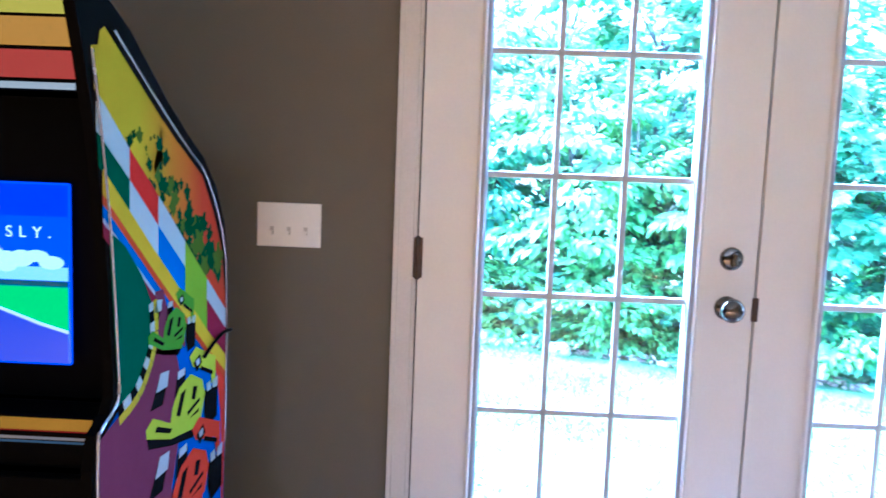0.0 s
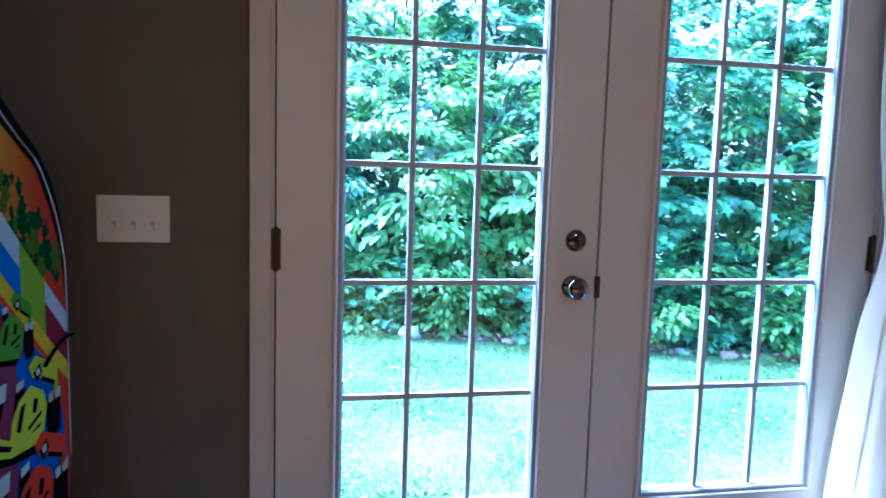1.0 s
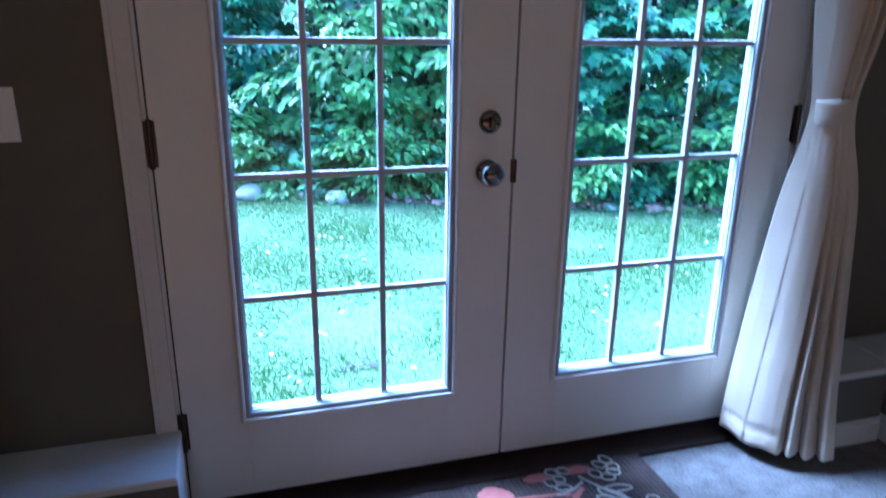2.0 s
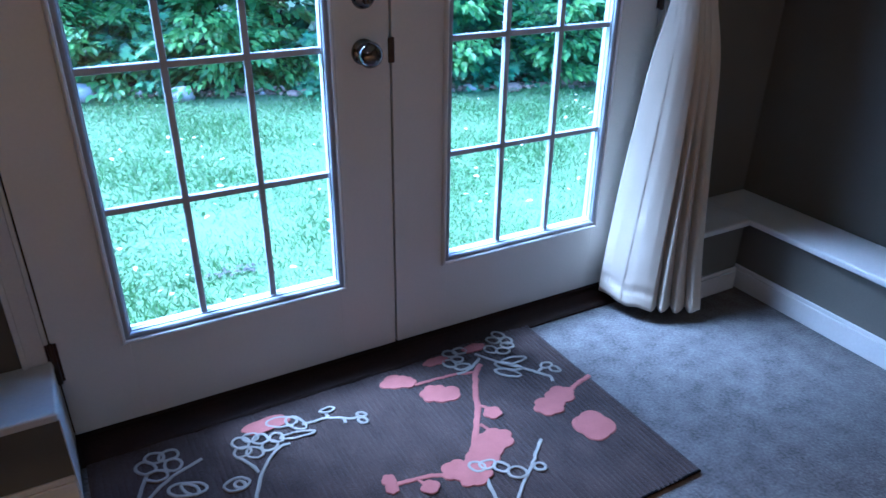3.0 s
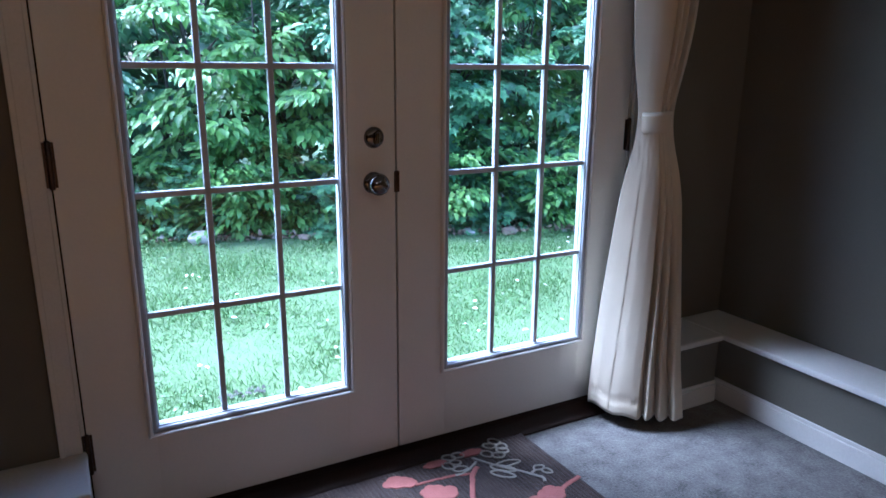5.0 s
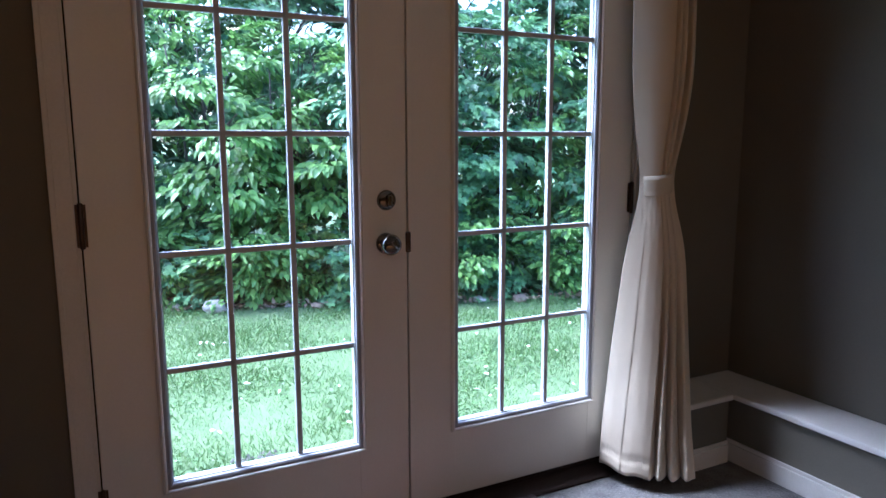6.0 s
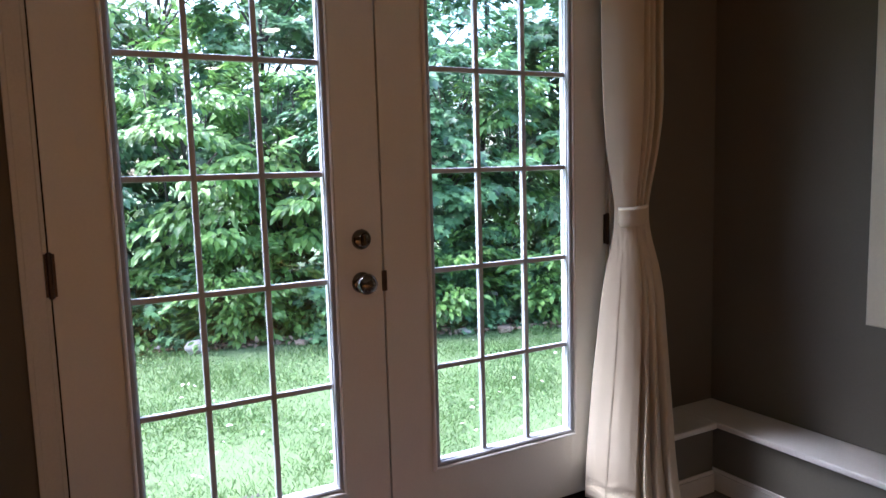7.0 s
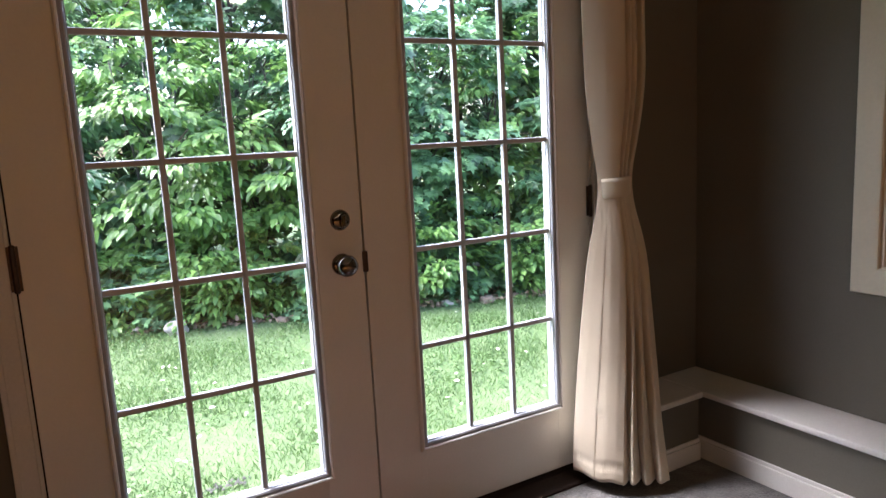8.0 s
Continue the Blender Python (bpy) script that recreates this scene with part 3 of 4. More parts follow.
def rug():
    t = thing("rug", "charcoal ribbed rug with pink and ivory blossoms", "rug", at=(0, 0, 0))
    x0, x1, y0, y1 = -0.90, 0.449, -0.832, -0.0925
    bm = bmesh.new()
    nx, ny = 270, 60
    top = []
    for i in range(nx + 1):
        x = x0 + (x1 - x0) * i / nx
        rib = 0.0016 * abs(math.sin(i * math.pi / 3))
        band = 0.0030 * abs(math.sin(x * 21.0 + 0.6)) ** 0.6
        row = []
        for j in range(ny + 1):
            v = j / ny
            y = y0 + (y1 - y0) * v + 0.045 * v * max(0.0, (x - 0.05) / 0.4) * 1.0
            z = 0.009 + rib + band + 0.001 * noise.noise(Vector((x * 6, y * 6, 0)))
            row.append(bm.verts.new((x + 0.008 * (0.5 - v), y, z)))
        top.append(row)
    for a, b in zip(top, top[1:]):
        for j in range(ny):
            bm.faces.new((a[j], b[j], b[j + 1], a[j + 1]))
    rim = [r[0] for r in top] + top[-1][1:] + [r[-1] for r in top[-2::-1]] + top[0][-2:0:-1]
    low = [bm.verts.new((v.co.x, v.co.y, 0.0005)) for v in rim]
    for i in range(len(rim)):
        j = (i + 1) % len(rim)
        bm.faces.new((rim[i], low[i], low[j], rim[j]))
    part("rug_body", bm, RUG, t)
    bm = bmesh.new()
    ribbon([(x0 + 0.004, y0 + 0.002), (x1 + 0.002, y0 + 0.002)], 0.008, bm, 0.011)
    part("front_binding", bm, BLACK, t, "black bound edge")
    z = 0.0135
    pink = [(-0.080, -0.150, 0.042, 1.1, 0.8), (-0.048, -0.170, 0.030, 1.0, 0.9), (0.000, -0.252, 0.045, 1.0, 0.9), (0.030, -0.272, 0.046, 1.0, 0.8), (0.318, -0.428, 0.048, 1.0, 0.85), (0.262, -0.452, 0.050, 1.0, 0.85),
            (0.320, -0.575, 0.068, 0.88, 0.9), (0.103, -0.402, 0.038, 0.75, 0.7), (0.048, -0.498, 0.058, 1.0, 0.8), (0.000, -0.528, 0.056, 1.0, 0.8), (-0.095, -0.545, 0.042, 1.0, 0.9), (-0.062, -0.580, 0.046, 1.1, 0.85), (-0.040, -0.555, 0.04, 1, 0.9),
            (0.215, -0.112, 0.036, 1.2, 0.6), (0.075, -0.118, 0.034, 1.3, 0.6), (-0.465, -0.158, 0.050, 1.4, 0.6), (-0.258, -0.498, 0.022, 0.9, 1), (-0.262, -0.525, 0.020, 0.9, 1), (-0.178, -0.564, 0.026, 1, 0.9)]
    for i, (cx, cy, r, sx, sy) in enumerate(pink):
        bm = bmesh.new()
        blossom(cx, cy, r, bm, z + 0.00012 * i, 4 + i % 3, i * 0.7, sx, sy)
        part("pink_blossom", bm, PINK, t, "dusty pink wool blossom")
    for pts, wide in (([(0.192, -0.195), (0.158, -0.222), (0.108, -0.306), (0.071, -0.375), (0.016, -0.455), (-0.017, -0.501)], 0.018), ([(0.345, -0.425), (0.40, -0.408), (0.452, -0.392)], 0.016),
                      ([(0.161, -0.222), (0.106, -0.203), (0.029, -0.194), (-0.033, -0.190)], 0.011), ([(-0.105, -0.556), (-0.15, -0.532), (-0.193, -0.523), (-0.255, -0.514)], 0.013),
                      ([(0.084, -0.353), (0.099, -0.376), (0.101, -0.400)], 0.010), ([(0.048, -0.425), (0.061, -0.480)], 0.010), ([(-0.195, -0.523), (-0.185, -0.55)], 0.009)):
        bm = bmesh.new()
        ribbon(line(pts), wide, bm, z)
        part("pink_stem", bm, PINK, t)
    rings = [(0.295, -0.104, 0.022, 0.017), (0.330, -0.124, 0.021, 0.017), (0.259, -0.142, 0.022, 0.017), (0.290, -0.168, 0.021, 0.016), (0.320, -0.148, 0.020, 0.016), (0.324, -0.086, 0.022, 0.016),
             (0.292, -0.224, 0.042, 0.015), (0.262, -0.244, 0.042, 0.015), (0.240, -0.270, 0.040, 0.015), (0.366, -0.292, 0.018, 0.012), (0.378, -0.320, 0.018, 0.012),
             (0.134, -0.104, 0.022, 0.016), (0.168, -0.106, 0.022, 0.016), (0.108, -0.148, 0.022, 0.017), (0.136, -0.180, 0.024, 0.015), (0.140, -0.140, 0.018, 0.014),
             (-0.543, -0.197, 0.024, 0.019), (-0.548, -0.232, 0.023, 0.019), (-0.520, -0.248, 0.024, 0.018), (-0.494, -0.206, 0.020, 0.018), (-0.480, -0.240, 0.021, 0.017), (-0.455, -0.222, 0.020, 0.017), (-0.516, -0.188, 0.019, 0.016),
             (-0.425, -0.168, 0.040, 0.020), (-0.392, -0.190, 0.036, 0.018), (-0.402, -0.236, 0.046, 0.010), (-0.222, -0.240, 0.012, 0.009), (-0.227, -0.266, 0.013, 0.010), (-0.298, -0.178, 0.020, 0.009),
             (-0.775, -0.176, 0.026, 0.020), (-0.750, -0.150, 0.024, 0.018), (-0.718, -0.156, 0.023, 0.018), (-0.712, -0.196, 0.024, 0.020), (-0.754, -0.216, 0.026, 0.019), (-0.696, -0.296, 0.046, 0.022), (-0.690, -0.300, 0.028, 0.012),
             (-0.588, -0.336, 0.030, 0.022), (-0.582, -0.340, 0.014, 0.011), (-0.044, -0.560, 0.020, 0.016), (-0.016, -0.566, 0.021, 0.015), (0.010, -0.590, 0.020, 0.015), (0.036, -0.624, 0.022, 0.018), (0.096, -0.634, 0.016, 0.012)]
    for i, (cx, cy, rx, ry) in enumerate(rings):
        bm = bmesh.new()
        ribbon(arc(cx, cy, rx, ry, -0.6 + 0.5 * math.sin(i * 2.3)), 0.0082, bm, z + 0.0016 + 0.00005 * i, True)
        part("ivory_petal", bm, IVORY, t, "ivory wool petal outline")
    for pts in ([(0.205, -0.140), (0.241, -0.205), (0.300, -0.280), (0.323, -0.310), (0.341, -0.345), (0.336, -0.366)], [(0.326, -0.306), (0.352, -0.296)], [(0.205, -0.165), (0.150, -0.200), (0.10, -0.206)],
                [(-0.380, -0.204), (-0.308, -0.208), (-0.266, -0.234), (-0.232, -0.248)], [(-0.306, -0.204), (-0.306, -0.186)], [(-0.268, -0.232), (-0.274, -0.252)],
                [(-0.430, -0.256), (-0.467, -0.262), (-0.512, -0.310), (-0.540, -0.359), (-0.575, -0.44), (-0.62, -0.54)], [(-0.568, -0.240), (-0.544, -0.276), (-0.529, -0.322)],
                [(-0.645, -0.206), (-0.703, -0.228), (-0.761, -0.262), (-0.83, -0.34)], [(-0.775, -0.20), (-0.800, -0.26), (-0.825, -0.33)],
                [(0.159, -0.553), (0.093, -0.611), (0.0, -0.684), (-0.06, -0.75)], [(-0.030, -0.580), (-0.045, -0.616), (-0.054, -0.655), (-0.06, -0.72)]):
        bm = bmesh.new()
        ribbon(line(pts), 0.0100, bm, z + 0.0014)
        part("ivory_stem", bm, IVORY, t)
    return t


rug()


# ---- arcade cabinet ----
def arcade():
    X, LEFT = -1.36, -1.95
    t = thing("arcade_cabinet", "black arcade cabinet with racing artwork, screen lit", "arcade machine", at=(0, 0, 0))
    lay = lambda x: Matrix(((0, 0, 1, x), (1, 0, 0, 0), (0, 1, 0, 0), (0, 0, 0, 1)))
    profile = [(-0.84, 0.0), (-0.862, 0.40), (-0.856, 0.78), (-0.842, 0.832), (-0.803, 0.853), (-0.788, 0.878), (-0.788, 0.92), (-0.808, 1.128), (-0.840, 1.312), (-0.872, 1.43),
               (-0.905, 1.53), (-0.91, 1.60), (-0.86, 1.60), (-0.845, 1.54), (-0.722, 1.482), (-0.575, 1.384), (-0.475, 1.328), (-0.385, 1.283), (-0.310, 1.222), (-0.255, 1.144), (-0.230, 1.063), (-0.226, 0.96), (-0.240, 0.30), (-0.245, 0.0)]
    for x in (X - 0.018, LEFT):
        part("side_panel", slab(profile, 0.0178, lay(x)), BLACK, t, "black side panel with colour artwork" if x > -1.5 else "")
    xi0, xi1 = LEFT + 0.0185, X - 0.0185
    part("back_panel", slab([(-0.27, 0.02), (-0.25, 0.02), (-0.236, 0.95), (-0.245, 1.06), (-0.275, 1.14), (-0.33, 1.21), (-0.40, 1.265), (-0.59, 1.37), (-0.85, 1.53), (-0.86, 1.515), (-0.60, 1.355), (-0.41, 1.25), (-0.345, 1.195), (-0.29, 1.13), (-0.26, 1.05)], xi1 - xi0, lay(xi0)), BLACK, t)
    part("front_panel", box(xi0, -0.832, 0.02, xi1, -0.81, 0.755, 0.002), BLACK, t)
    part("control_shelf", box(xi0, -0.80, 0.757, xi1, -0.715, 0.846, 0.006), BLACK, t)
    part("bezel", slab([(-0.715, 0.85), (-0.745, 1.366), (-0.735, 1.366), (-0.705, 0.85)], xi1 - xi0, lay(xi0)), BLACK, t, "glossy black screen bezel")
    face = Matrix.Rotation(radians(90), 4, "X")
    flat = {}
    glow = lambda n, c, s: glowing(n, c, s * 0.021)

    def ink(name, colour, rough=0.5):
        if name not in flat:
            flat[name] = material("ink_" + name, tuple(0.42 * q for q in colour), rough, vary=0.05, scale=15, fine=200, bump=0.01, spec=0.0)
        return flat[name]

    # screen with its picture
    sx0, sx1, sz0, sz1, sy = -1.868, -1.449, 0.918, 1.226, -0.752
    scr = part("screen", box(sx0, sy, sz0, sx1, sy + 0.006, sz1, 0.004), glow("screen_blue", (0.02, 0.09, 0.80), 0.75), t, "lit screen showing a racing game")
    lift = lambda z0, z1, d, c, n, s=1.0: part(n, slab([(sx0 + 0.004, z0), (sx1 - 0.004, z0), (sx1 - 0.004, z1), (sx0 + 0.004, z1)], 0.0004, Matrix.Translation((0, sy - d, 0)) @ face), glow(n + "_glow", c, s), scr)
    lift(1.17, 1.222, 0.0006, (0.01, 0.04, 0.62), "upper_sky", 0.8)
    lift(1.062, 1.085, 0.0006, (0.45, 0.65, 1.0), "pale_sky", 0.9)
    bm = bmesh.new()
    for i in range(15):
        cx = sx0 + 0.03 + i * 0.0255
        slab([(p[0], p[1]) for p in arc(cx, 1.098 + 0.006 * math.sin(i * 2.1), 0.022, 0.014 + 0.004 * math.sin(i * 1.3), n=14)], 0.0004, Matrix.Translation((0, sy - 0.0012 - 0.00002 * i, 0)) @ face, bm)
    part("cloud", bm, glow("cloud_glow", (0.75, 0.85, 1.0), 0.9), scr)
    lift(1.052, 1.061, 0.0010, (0.01, 0.10, 0.10), "far_hill", 0.6)
    lift(0.96, 1.0515, 0.0010, (0.03, 0.65, 0.08), "green_field", 0.8)
    road = [(sx0 + 0.004, sz0 + 0.004), (sx1 - 0.004, sz0 + 0.004), (sx1 - 0.004, 0.972), (-1.50, 0.985), (-1.57, 1.010), (sx0 + 0.004, 1.03)]
    part("kerb", slab([(u, v + 0.006 if i > 1 else v) for i, (u, v) in enumerate(road)], 0.0004, Matrix.Translation((0, sy - 0.0015, 0)) @ face), glow("kerb_glow", (0.8, 0.75, 0.9), 0.8), scr)
    part("road", slab(road, 0.0004, Matrix.Translation((0, sy - 0.0020, 0)) @ face), glow("road_glow", (0.03, 0.06, 0.42), 0.8), scr)
    tx = bpy.data.curves.new("screen_writing", "FONT")
    tx.body, tx.size, tx.space_character, tx.align_x, tx.extrude = "SLY.", 0.027, 1.75, "RIGHT", 0.0002
    tx.materials.append(glow("writing_glow", (0.9, 0.9, 1.0), 1.0))
    wr = new("screen_writing", tx)
    wr.parent, wr.location, wr.rotation_euler = scr, (-1.480, sy - 0.0022, 1.134), (radians(90), 0, 0)
    # marquee bands
    mq = part("marquee", box(xi0, -0.856, 1.366, xi1, -0.836, 1.56, 0.002), BLACK, t, "striped lit marquee")
    for z0, z1, c, n in ((1.367, 1.377, (0.75, 0.62, 0.42), "cream_edge"), (1.383, 1.424, (0.75, 0.05, 0.02), "red_band"), (1.430, 1.472, (0.90, 0.32, 0.01), "orange_band"), (1.477, 1.515, (0.95, 0.62, 0.02), "yellow_band"), (1.520, 1.557, (0.95, 0.75, 0.15), "pale_yellow_band")):
        part(n, slab([(xi0 + 0.003, z0), (xi1 - 0.001, z0), (xi1 - 0.001, z1), (xi0 + 0.003, z1)], 0.001, Matrix.Translation((0, -0.8562, 0)) @ face), glow(n + "_glow", c, 0.45), mq)
    # stripes on the shelf front
    for z0, z1, c, n in ((0.822, 0.842, (0.75, 0.52, 0.02), "yellow_stripe"), (0.8195, 0.8215, (0.45, 0.03, 0.03), "red_stripe"), (0.806, 0.8105, (0.55, 0.65, 0.8), "pale_stripe"), (0.800, 0.8035, (0.12, 0.3, 0.7), "blue_stripe")):
        part(n, slab([(xi0, z0), (xi1 - 0.01, z0), (xi1 - 0.01, z1), (xi0, z1)], 0.001, Matrix.Translation((0, -0.8002, 0)) @ face), ink(n, c), t)

    # side artwork: printed vinyl in layers
    level = [0]

    def art(name, colour, outline, up=1):
        level[0] += up
        return part(name, slab(outline, 0.0006, lay(X + 0.0001 + 0.00025 * level[0])), ink(name, colour), t)

    art("blue_ground", (0.03, 0.16, 0.62), [(-0.845, 0.30), (-0.25, 0.30), (-0.24, 0.80), (-0.245, 0.86), (-0.775, 1.22), (-0.755, 0.86), (-0.842, 0.81)])
    art("red_swath", (0.75, 0.06, 0.03), [(-0.25, 0.45), (-0.240, 0.80), (-0.30, 0.85), (-0.36, 0.88), (-0.30, 0.78), (-0.27, 0.66), (-0.265, 0.45)])
    sky_print = ink("yellow_sky", (0.86, 0.60, 0.01))          # printed sunset: yellow into orange into red
    nt = sky_print.node_tree
    ramp, sep, rng_map = nt.nodes.new("ShaderNodeValToRGB"), nt.nodes.new("ShaderNodeSeparateXYZ"), nt.nodes.new("ShaderNodeMapRange")
    rng_map.inputs["From Min"].default_value, rng_map.inputs["From Max"].default_value = -0.70, -0.40
    nt.links.new(nt.nodes.new("ShaderNodeTexCoord").outputs["Object"], sep.inputs[0])
    nt.links.new(sep.outputs["Y"], rng_map.inputs["Value"])
    nt.links.new(rng_map.outputs[0], ramp.inputs[0])
    ramp.color_ramp.elements[0].color, ramp.color_ramp.elements[1].color = (0.31, 0.225, 0.003, 1), (0.28, 0.03, 0.012, 1)
    ramp.color_ramp.elements.new(0.5).color = (0.30, 0.11, 0.008, 1)
    nt.links.new(ramp.outputs[0], nt.nodes["Principled BSDF"].inputs["Base Color"])
    flat["orange_sky"] = flat["red_sky"] = sky_print
    art("yellow_sky", (0.72, 0.68, 0.02), [(-0.850, 1.435), (-0.830, 1.439), (-0.824, 1.462), (-0.811, 1.470), (-0.60, 1.345), (-0.60, 1.18), (-0.732, 1.287), (-0.842, 1.371)])
    art("orange_sky", (0.80, 0.30, 0.03), [(-0.60, 1.346), (-0.535, 1.31), (-0.44, 1.09), (-0.60, 1.18), (-0.64, 1.26)], 0)
    art("red_sky", (0.78, 0.09, 0.03), [(-0.535, 1.311), (-0.40, 1.245), (-0.33, 1.165), (-0.278, 1.08), (-0.25, 0.97), (-0.245, 0.90), (-0.44, 1.08)], 0)
    level[0] += 1
    for i in range(64):
        k = i / 63
        cy, cz = -0.70 + 0.37 * k + 0.04 * math.sin(i * 5.1), 1.31 - 0.27 * k + 0.035 * math.sin(i * 3.3)
        r = 0.006 + 0.020 * k + 0.005 * math.sin(i * 7.7)
        pts = [(cy + r * (1 + 0.35 * math.sin(5 * q + i)) * math.cos(q), cz + r * (1 + 0.35 * math.cos(4 * q + i)) * math.sin(q)) for q in [2 * math.pi * j / 14 for j in range(14)]]
        art("tree_print_olive" if i % 3 == 0 else "tree_print", (0.13, 0.19, 0.02) if i % 3 == 0 else (0.02, 0.09, 0.03), pts, 0.012)
    level[0] = 5
    ys = [-0.842, -0.732, -0.620, -0.494, -0.370, -0.240]
    a = [1.371, 1.288, 1.208, 1.113, 1.019, 0.924]
    m = [1.309, 1.236, 1.152, 1.060, 0.974, 0.878]
    b = [1.256, 1.183, 1.095, 1.000, 0.905, 0.812]
    shade = {"white": (0.72, 0.74, 0.74), "crimson": (0.72, 0.04, 0.03), "forest": (0.01, 0.13, 0.06), "azure": (0.03, 0.22, 0.72), "lime": (0.38, 0.55, 0.02), "maroon": (0.33, 0.03, 0.07)}
    for i, (c1, c2) in enumerate((("white", "forest"), ("crimson", "white"), ("white", "azure"), ("lime", "lime"), ("white", "maroon"))):
        u0, u1 = ys[i] + (0.004 if i == 0 else 0), ys[i + 1]
        art("chequer_" + c1, shade[c1], [(u0, m[i]), (u1, m[i + 1]), (u1, a[i + 1]), (u0, a[i])], 0)
        art("chequer_" + c2, shade[c2], [(u0 + 0.006 * (i == 0), b[i]), (u1, b[i + 1]), (u1, m[i + 1]), (u0 + 0.003 * (i == 0), m[i])], 0)
    level[0] = 6
    off = 0.0
    for n, w, c in (("stripe_yellow", 0.040, (0.88, 0.60, 0.01)), ("stripe_red", 0.016, (0.72, 0.10, 0.03)), ("stripe_blue", 0.020, (0.03, 0.20, 0.68)), ("stripe_white", 0.008, (0.7, 0.7, 0.75)), ("stripe_maroon", 0.022, (0.30, 0.03, 0.06))):
        end = 5 if off < 0.05 else 3
        u = [ys[0] + 0.022] + ys[1:end + 1]
        v = [b[0] - 0.004] + b[1:end + 1]
        up = [(p, q - off) for p, q in zip(u, v)]
        dn = [(p, q - off - w) for p, q in zip(u, v)]
        art(n, c, dn + up[::-1], 0)
        off += w
    art("field_green", (0.012, 0.14, 0.07), [(-0.802, 1.145), (-0.795, 1.150), (-0.749, 1.125), (-0.690, 1.070), (-0.650, 1.014), (-0.642, 0.957), (-0.660, 0.911), (-0.705, 0.868), (-0.772, 0.848), (-0.780, 0.92)])
    art("road_plum", (0.24, 0.055, 0.10), [(-0.846, 0.35), (-0.46, 0.35), (-0.56, 0.62), (-0.52, 0.72), (-0.50, 0.80), (-0.56, 0.94), (-0.60, 1.03), (-0.635, 1.03), (-0.637, 0.957), (-0.655, 0.908), (-0.70, 0.863), (-0.770, 0.842), (-0.838, 0.822)])
    level[0] += 1
    edge = line([(-0.775, 0.840), (-0.705, 0.862), (-0.658, 0.909), (-0.638, 0.957), (-0.645, 1.014)], 3)
    for i in range(len(edge) - 1):
        p, q = Vector(edge[i]), Vector(edge[i + 1])
        s = Vector((-(q - p).y, (q - p).x)).normalized()
        art("kerb_white" if i % 2 else "kerb_black", (0.75, 0.75, 0.7) if i % 2 else (0.01, 0.01, 0.01), [p, q, q + s * 0.018, p + s * 0.018], 0)
        art("kerb_yellow", (0.72, 0.55, 0.02), [p - s * 0.016, q - s * 0.016, q, p], 0)

    def racer(cy, cz, ku, kv, hue, colour, z):
        """A printed open-wheel car in three-quarter view, nose low, rear wing high."""
        put = lambda pts: [(cy + ku * u, cz + kv * v) for u, v in pts]
        BLK, WHT = (0.012, 0.012, 0.013), (0.72, 0.74, 0.72)
        level[0] = z
        for pts in ([(-0.95, 0.25), (-0.70, 0.92), (-0.45, 0.88), (-0.62, 0.20)], [(0.72, -0.30), (1.22, -0.32), (1.20, -1.32), (0.80, -1.38), (0.70, -0.9)],
                    [(-0.28, 0.15), (0.02, 0.20), (0.06, 0.66), (-0.22, 0.66)], [(-1.05, -0.25), (-0.55, -0.55), (0.45, -1.12), (0.30, -1.30), (-0.35, -1.02), (-1.0, -0.62)]):
            art("tyre_print", BLK, put(pts), 0)
        level[0] = z + 1
        for pts in ([(-0.80, 0.60), (-0.68, 1.0), (-0.45, 0.95), (-0.50, 0.58)], [(0.78, -0.12), (0.93, -0.10), (0.95, -0.36), (0.80, -0.36)], [(1.0, -0.12), (1.22, -0.14), (1.20, -0.42), (1.02, -0.38)],
                    [(-0.20, 0.56), (0.02, 0.58), (0.03, 0.76), (-0.18, 0.76)]):
            art("tyre_shine", WHT, put(pts), 0)
        art("car_" + hue, colour, put([(0.18, 0.95), (0.40, 1.12), (1.12, 0.50), (1.12, -0.18), (0.98, -0.22), (0.94, 0.22), (0.30, 0.62)]), 0)
        art("car_" + hue, colour, put([(-0.14, 0.32), (0.22, 0.48), (0.62, 0.10), (0.72, -0.34), (0.58, -0.95), (0.12, -0.86), (-0.40, -0.42), (-0.34, -0.05)]), 0.2)
        art("car_" + hue, colour, put([(-1.06, -0.12), (-0.88, 0.04), (-0.42, -0.40), (0.52, -0.90), (0.50, -1.14), (-0.40, -0.82), (-1.04, -0.34)]), 0.2)
        level[0] = z + 2
        for pts in ([(0.30, 0.72), (0.52, 0.86), (0.60, 0.60), (0.42, 0.44)], [(0.56, 0.52), (1.02, 0.12), (1.0, 0.02), (0.56, 0.40)], [(-0.10, 0.14), (0.06, 0.18), (-0.12, -0.44), (-0.24, -0.34)],
                    [(0.30, 0.10), (0.44, 0.02), (0.36, -0.30), (0.24, -0.22)], [(0.10, -0.48), (0.52, -0.34), (0.54, -0.44), (0.12, -0.58)], [(-0.78, -0.22), (-0.36, -0.58), (-0.42, -0.66), (-0.84, -0.32)], [(0.16, -0.70), (0.50, -0.62), (0.48, -0.72)]):
            art("car_line_print", BLK, put(pts), 0)
        level[0] = z + 3
        art("helmet_print", WHT, put([(0.38, 0.74), (0.50, 0.78), (0.52, 0.62), (0.42, 0.58)]), 0)

    racer(-0.560, 0.958, 0.100, 0.056, "green", (0.18, 0.40, 0.03), 8)
    racer(-0.500, 0.790, 0.165, 0.080, "yellow", (0.72, 0.78, 0.03), 9)
    racer(-0.490, 0.618, 0.185, 0.090, "red", (0.80, 0.07, 0.03), 12)
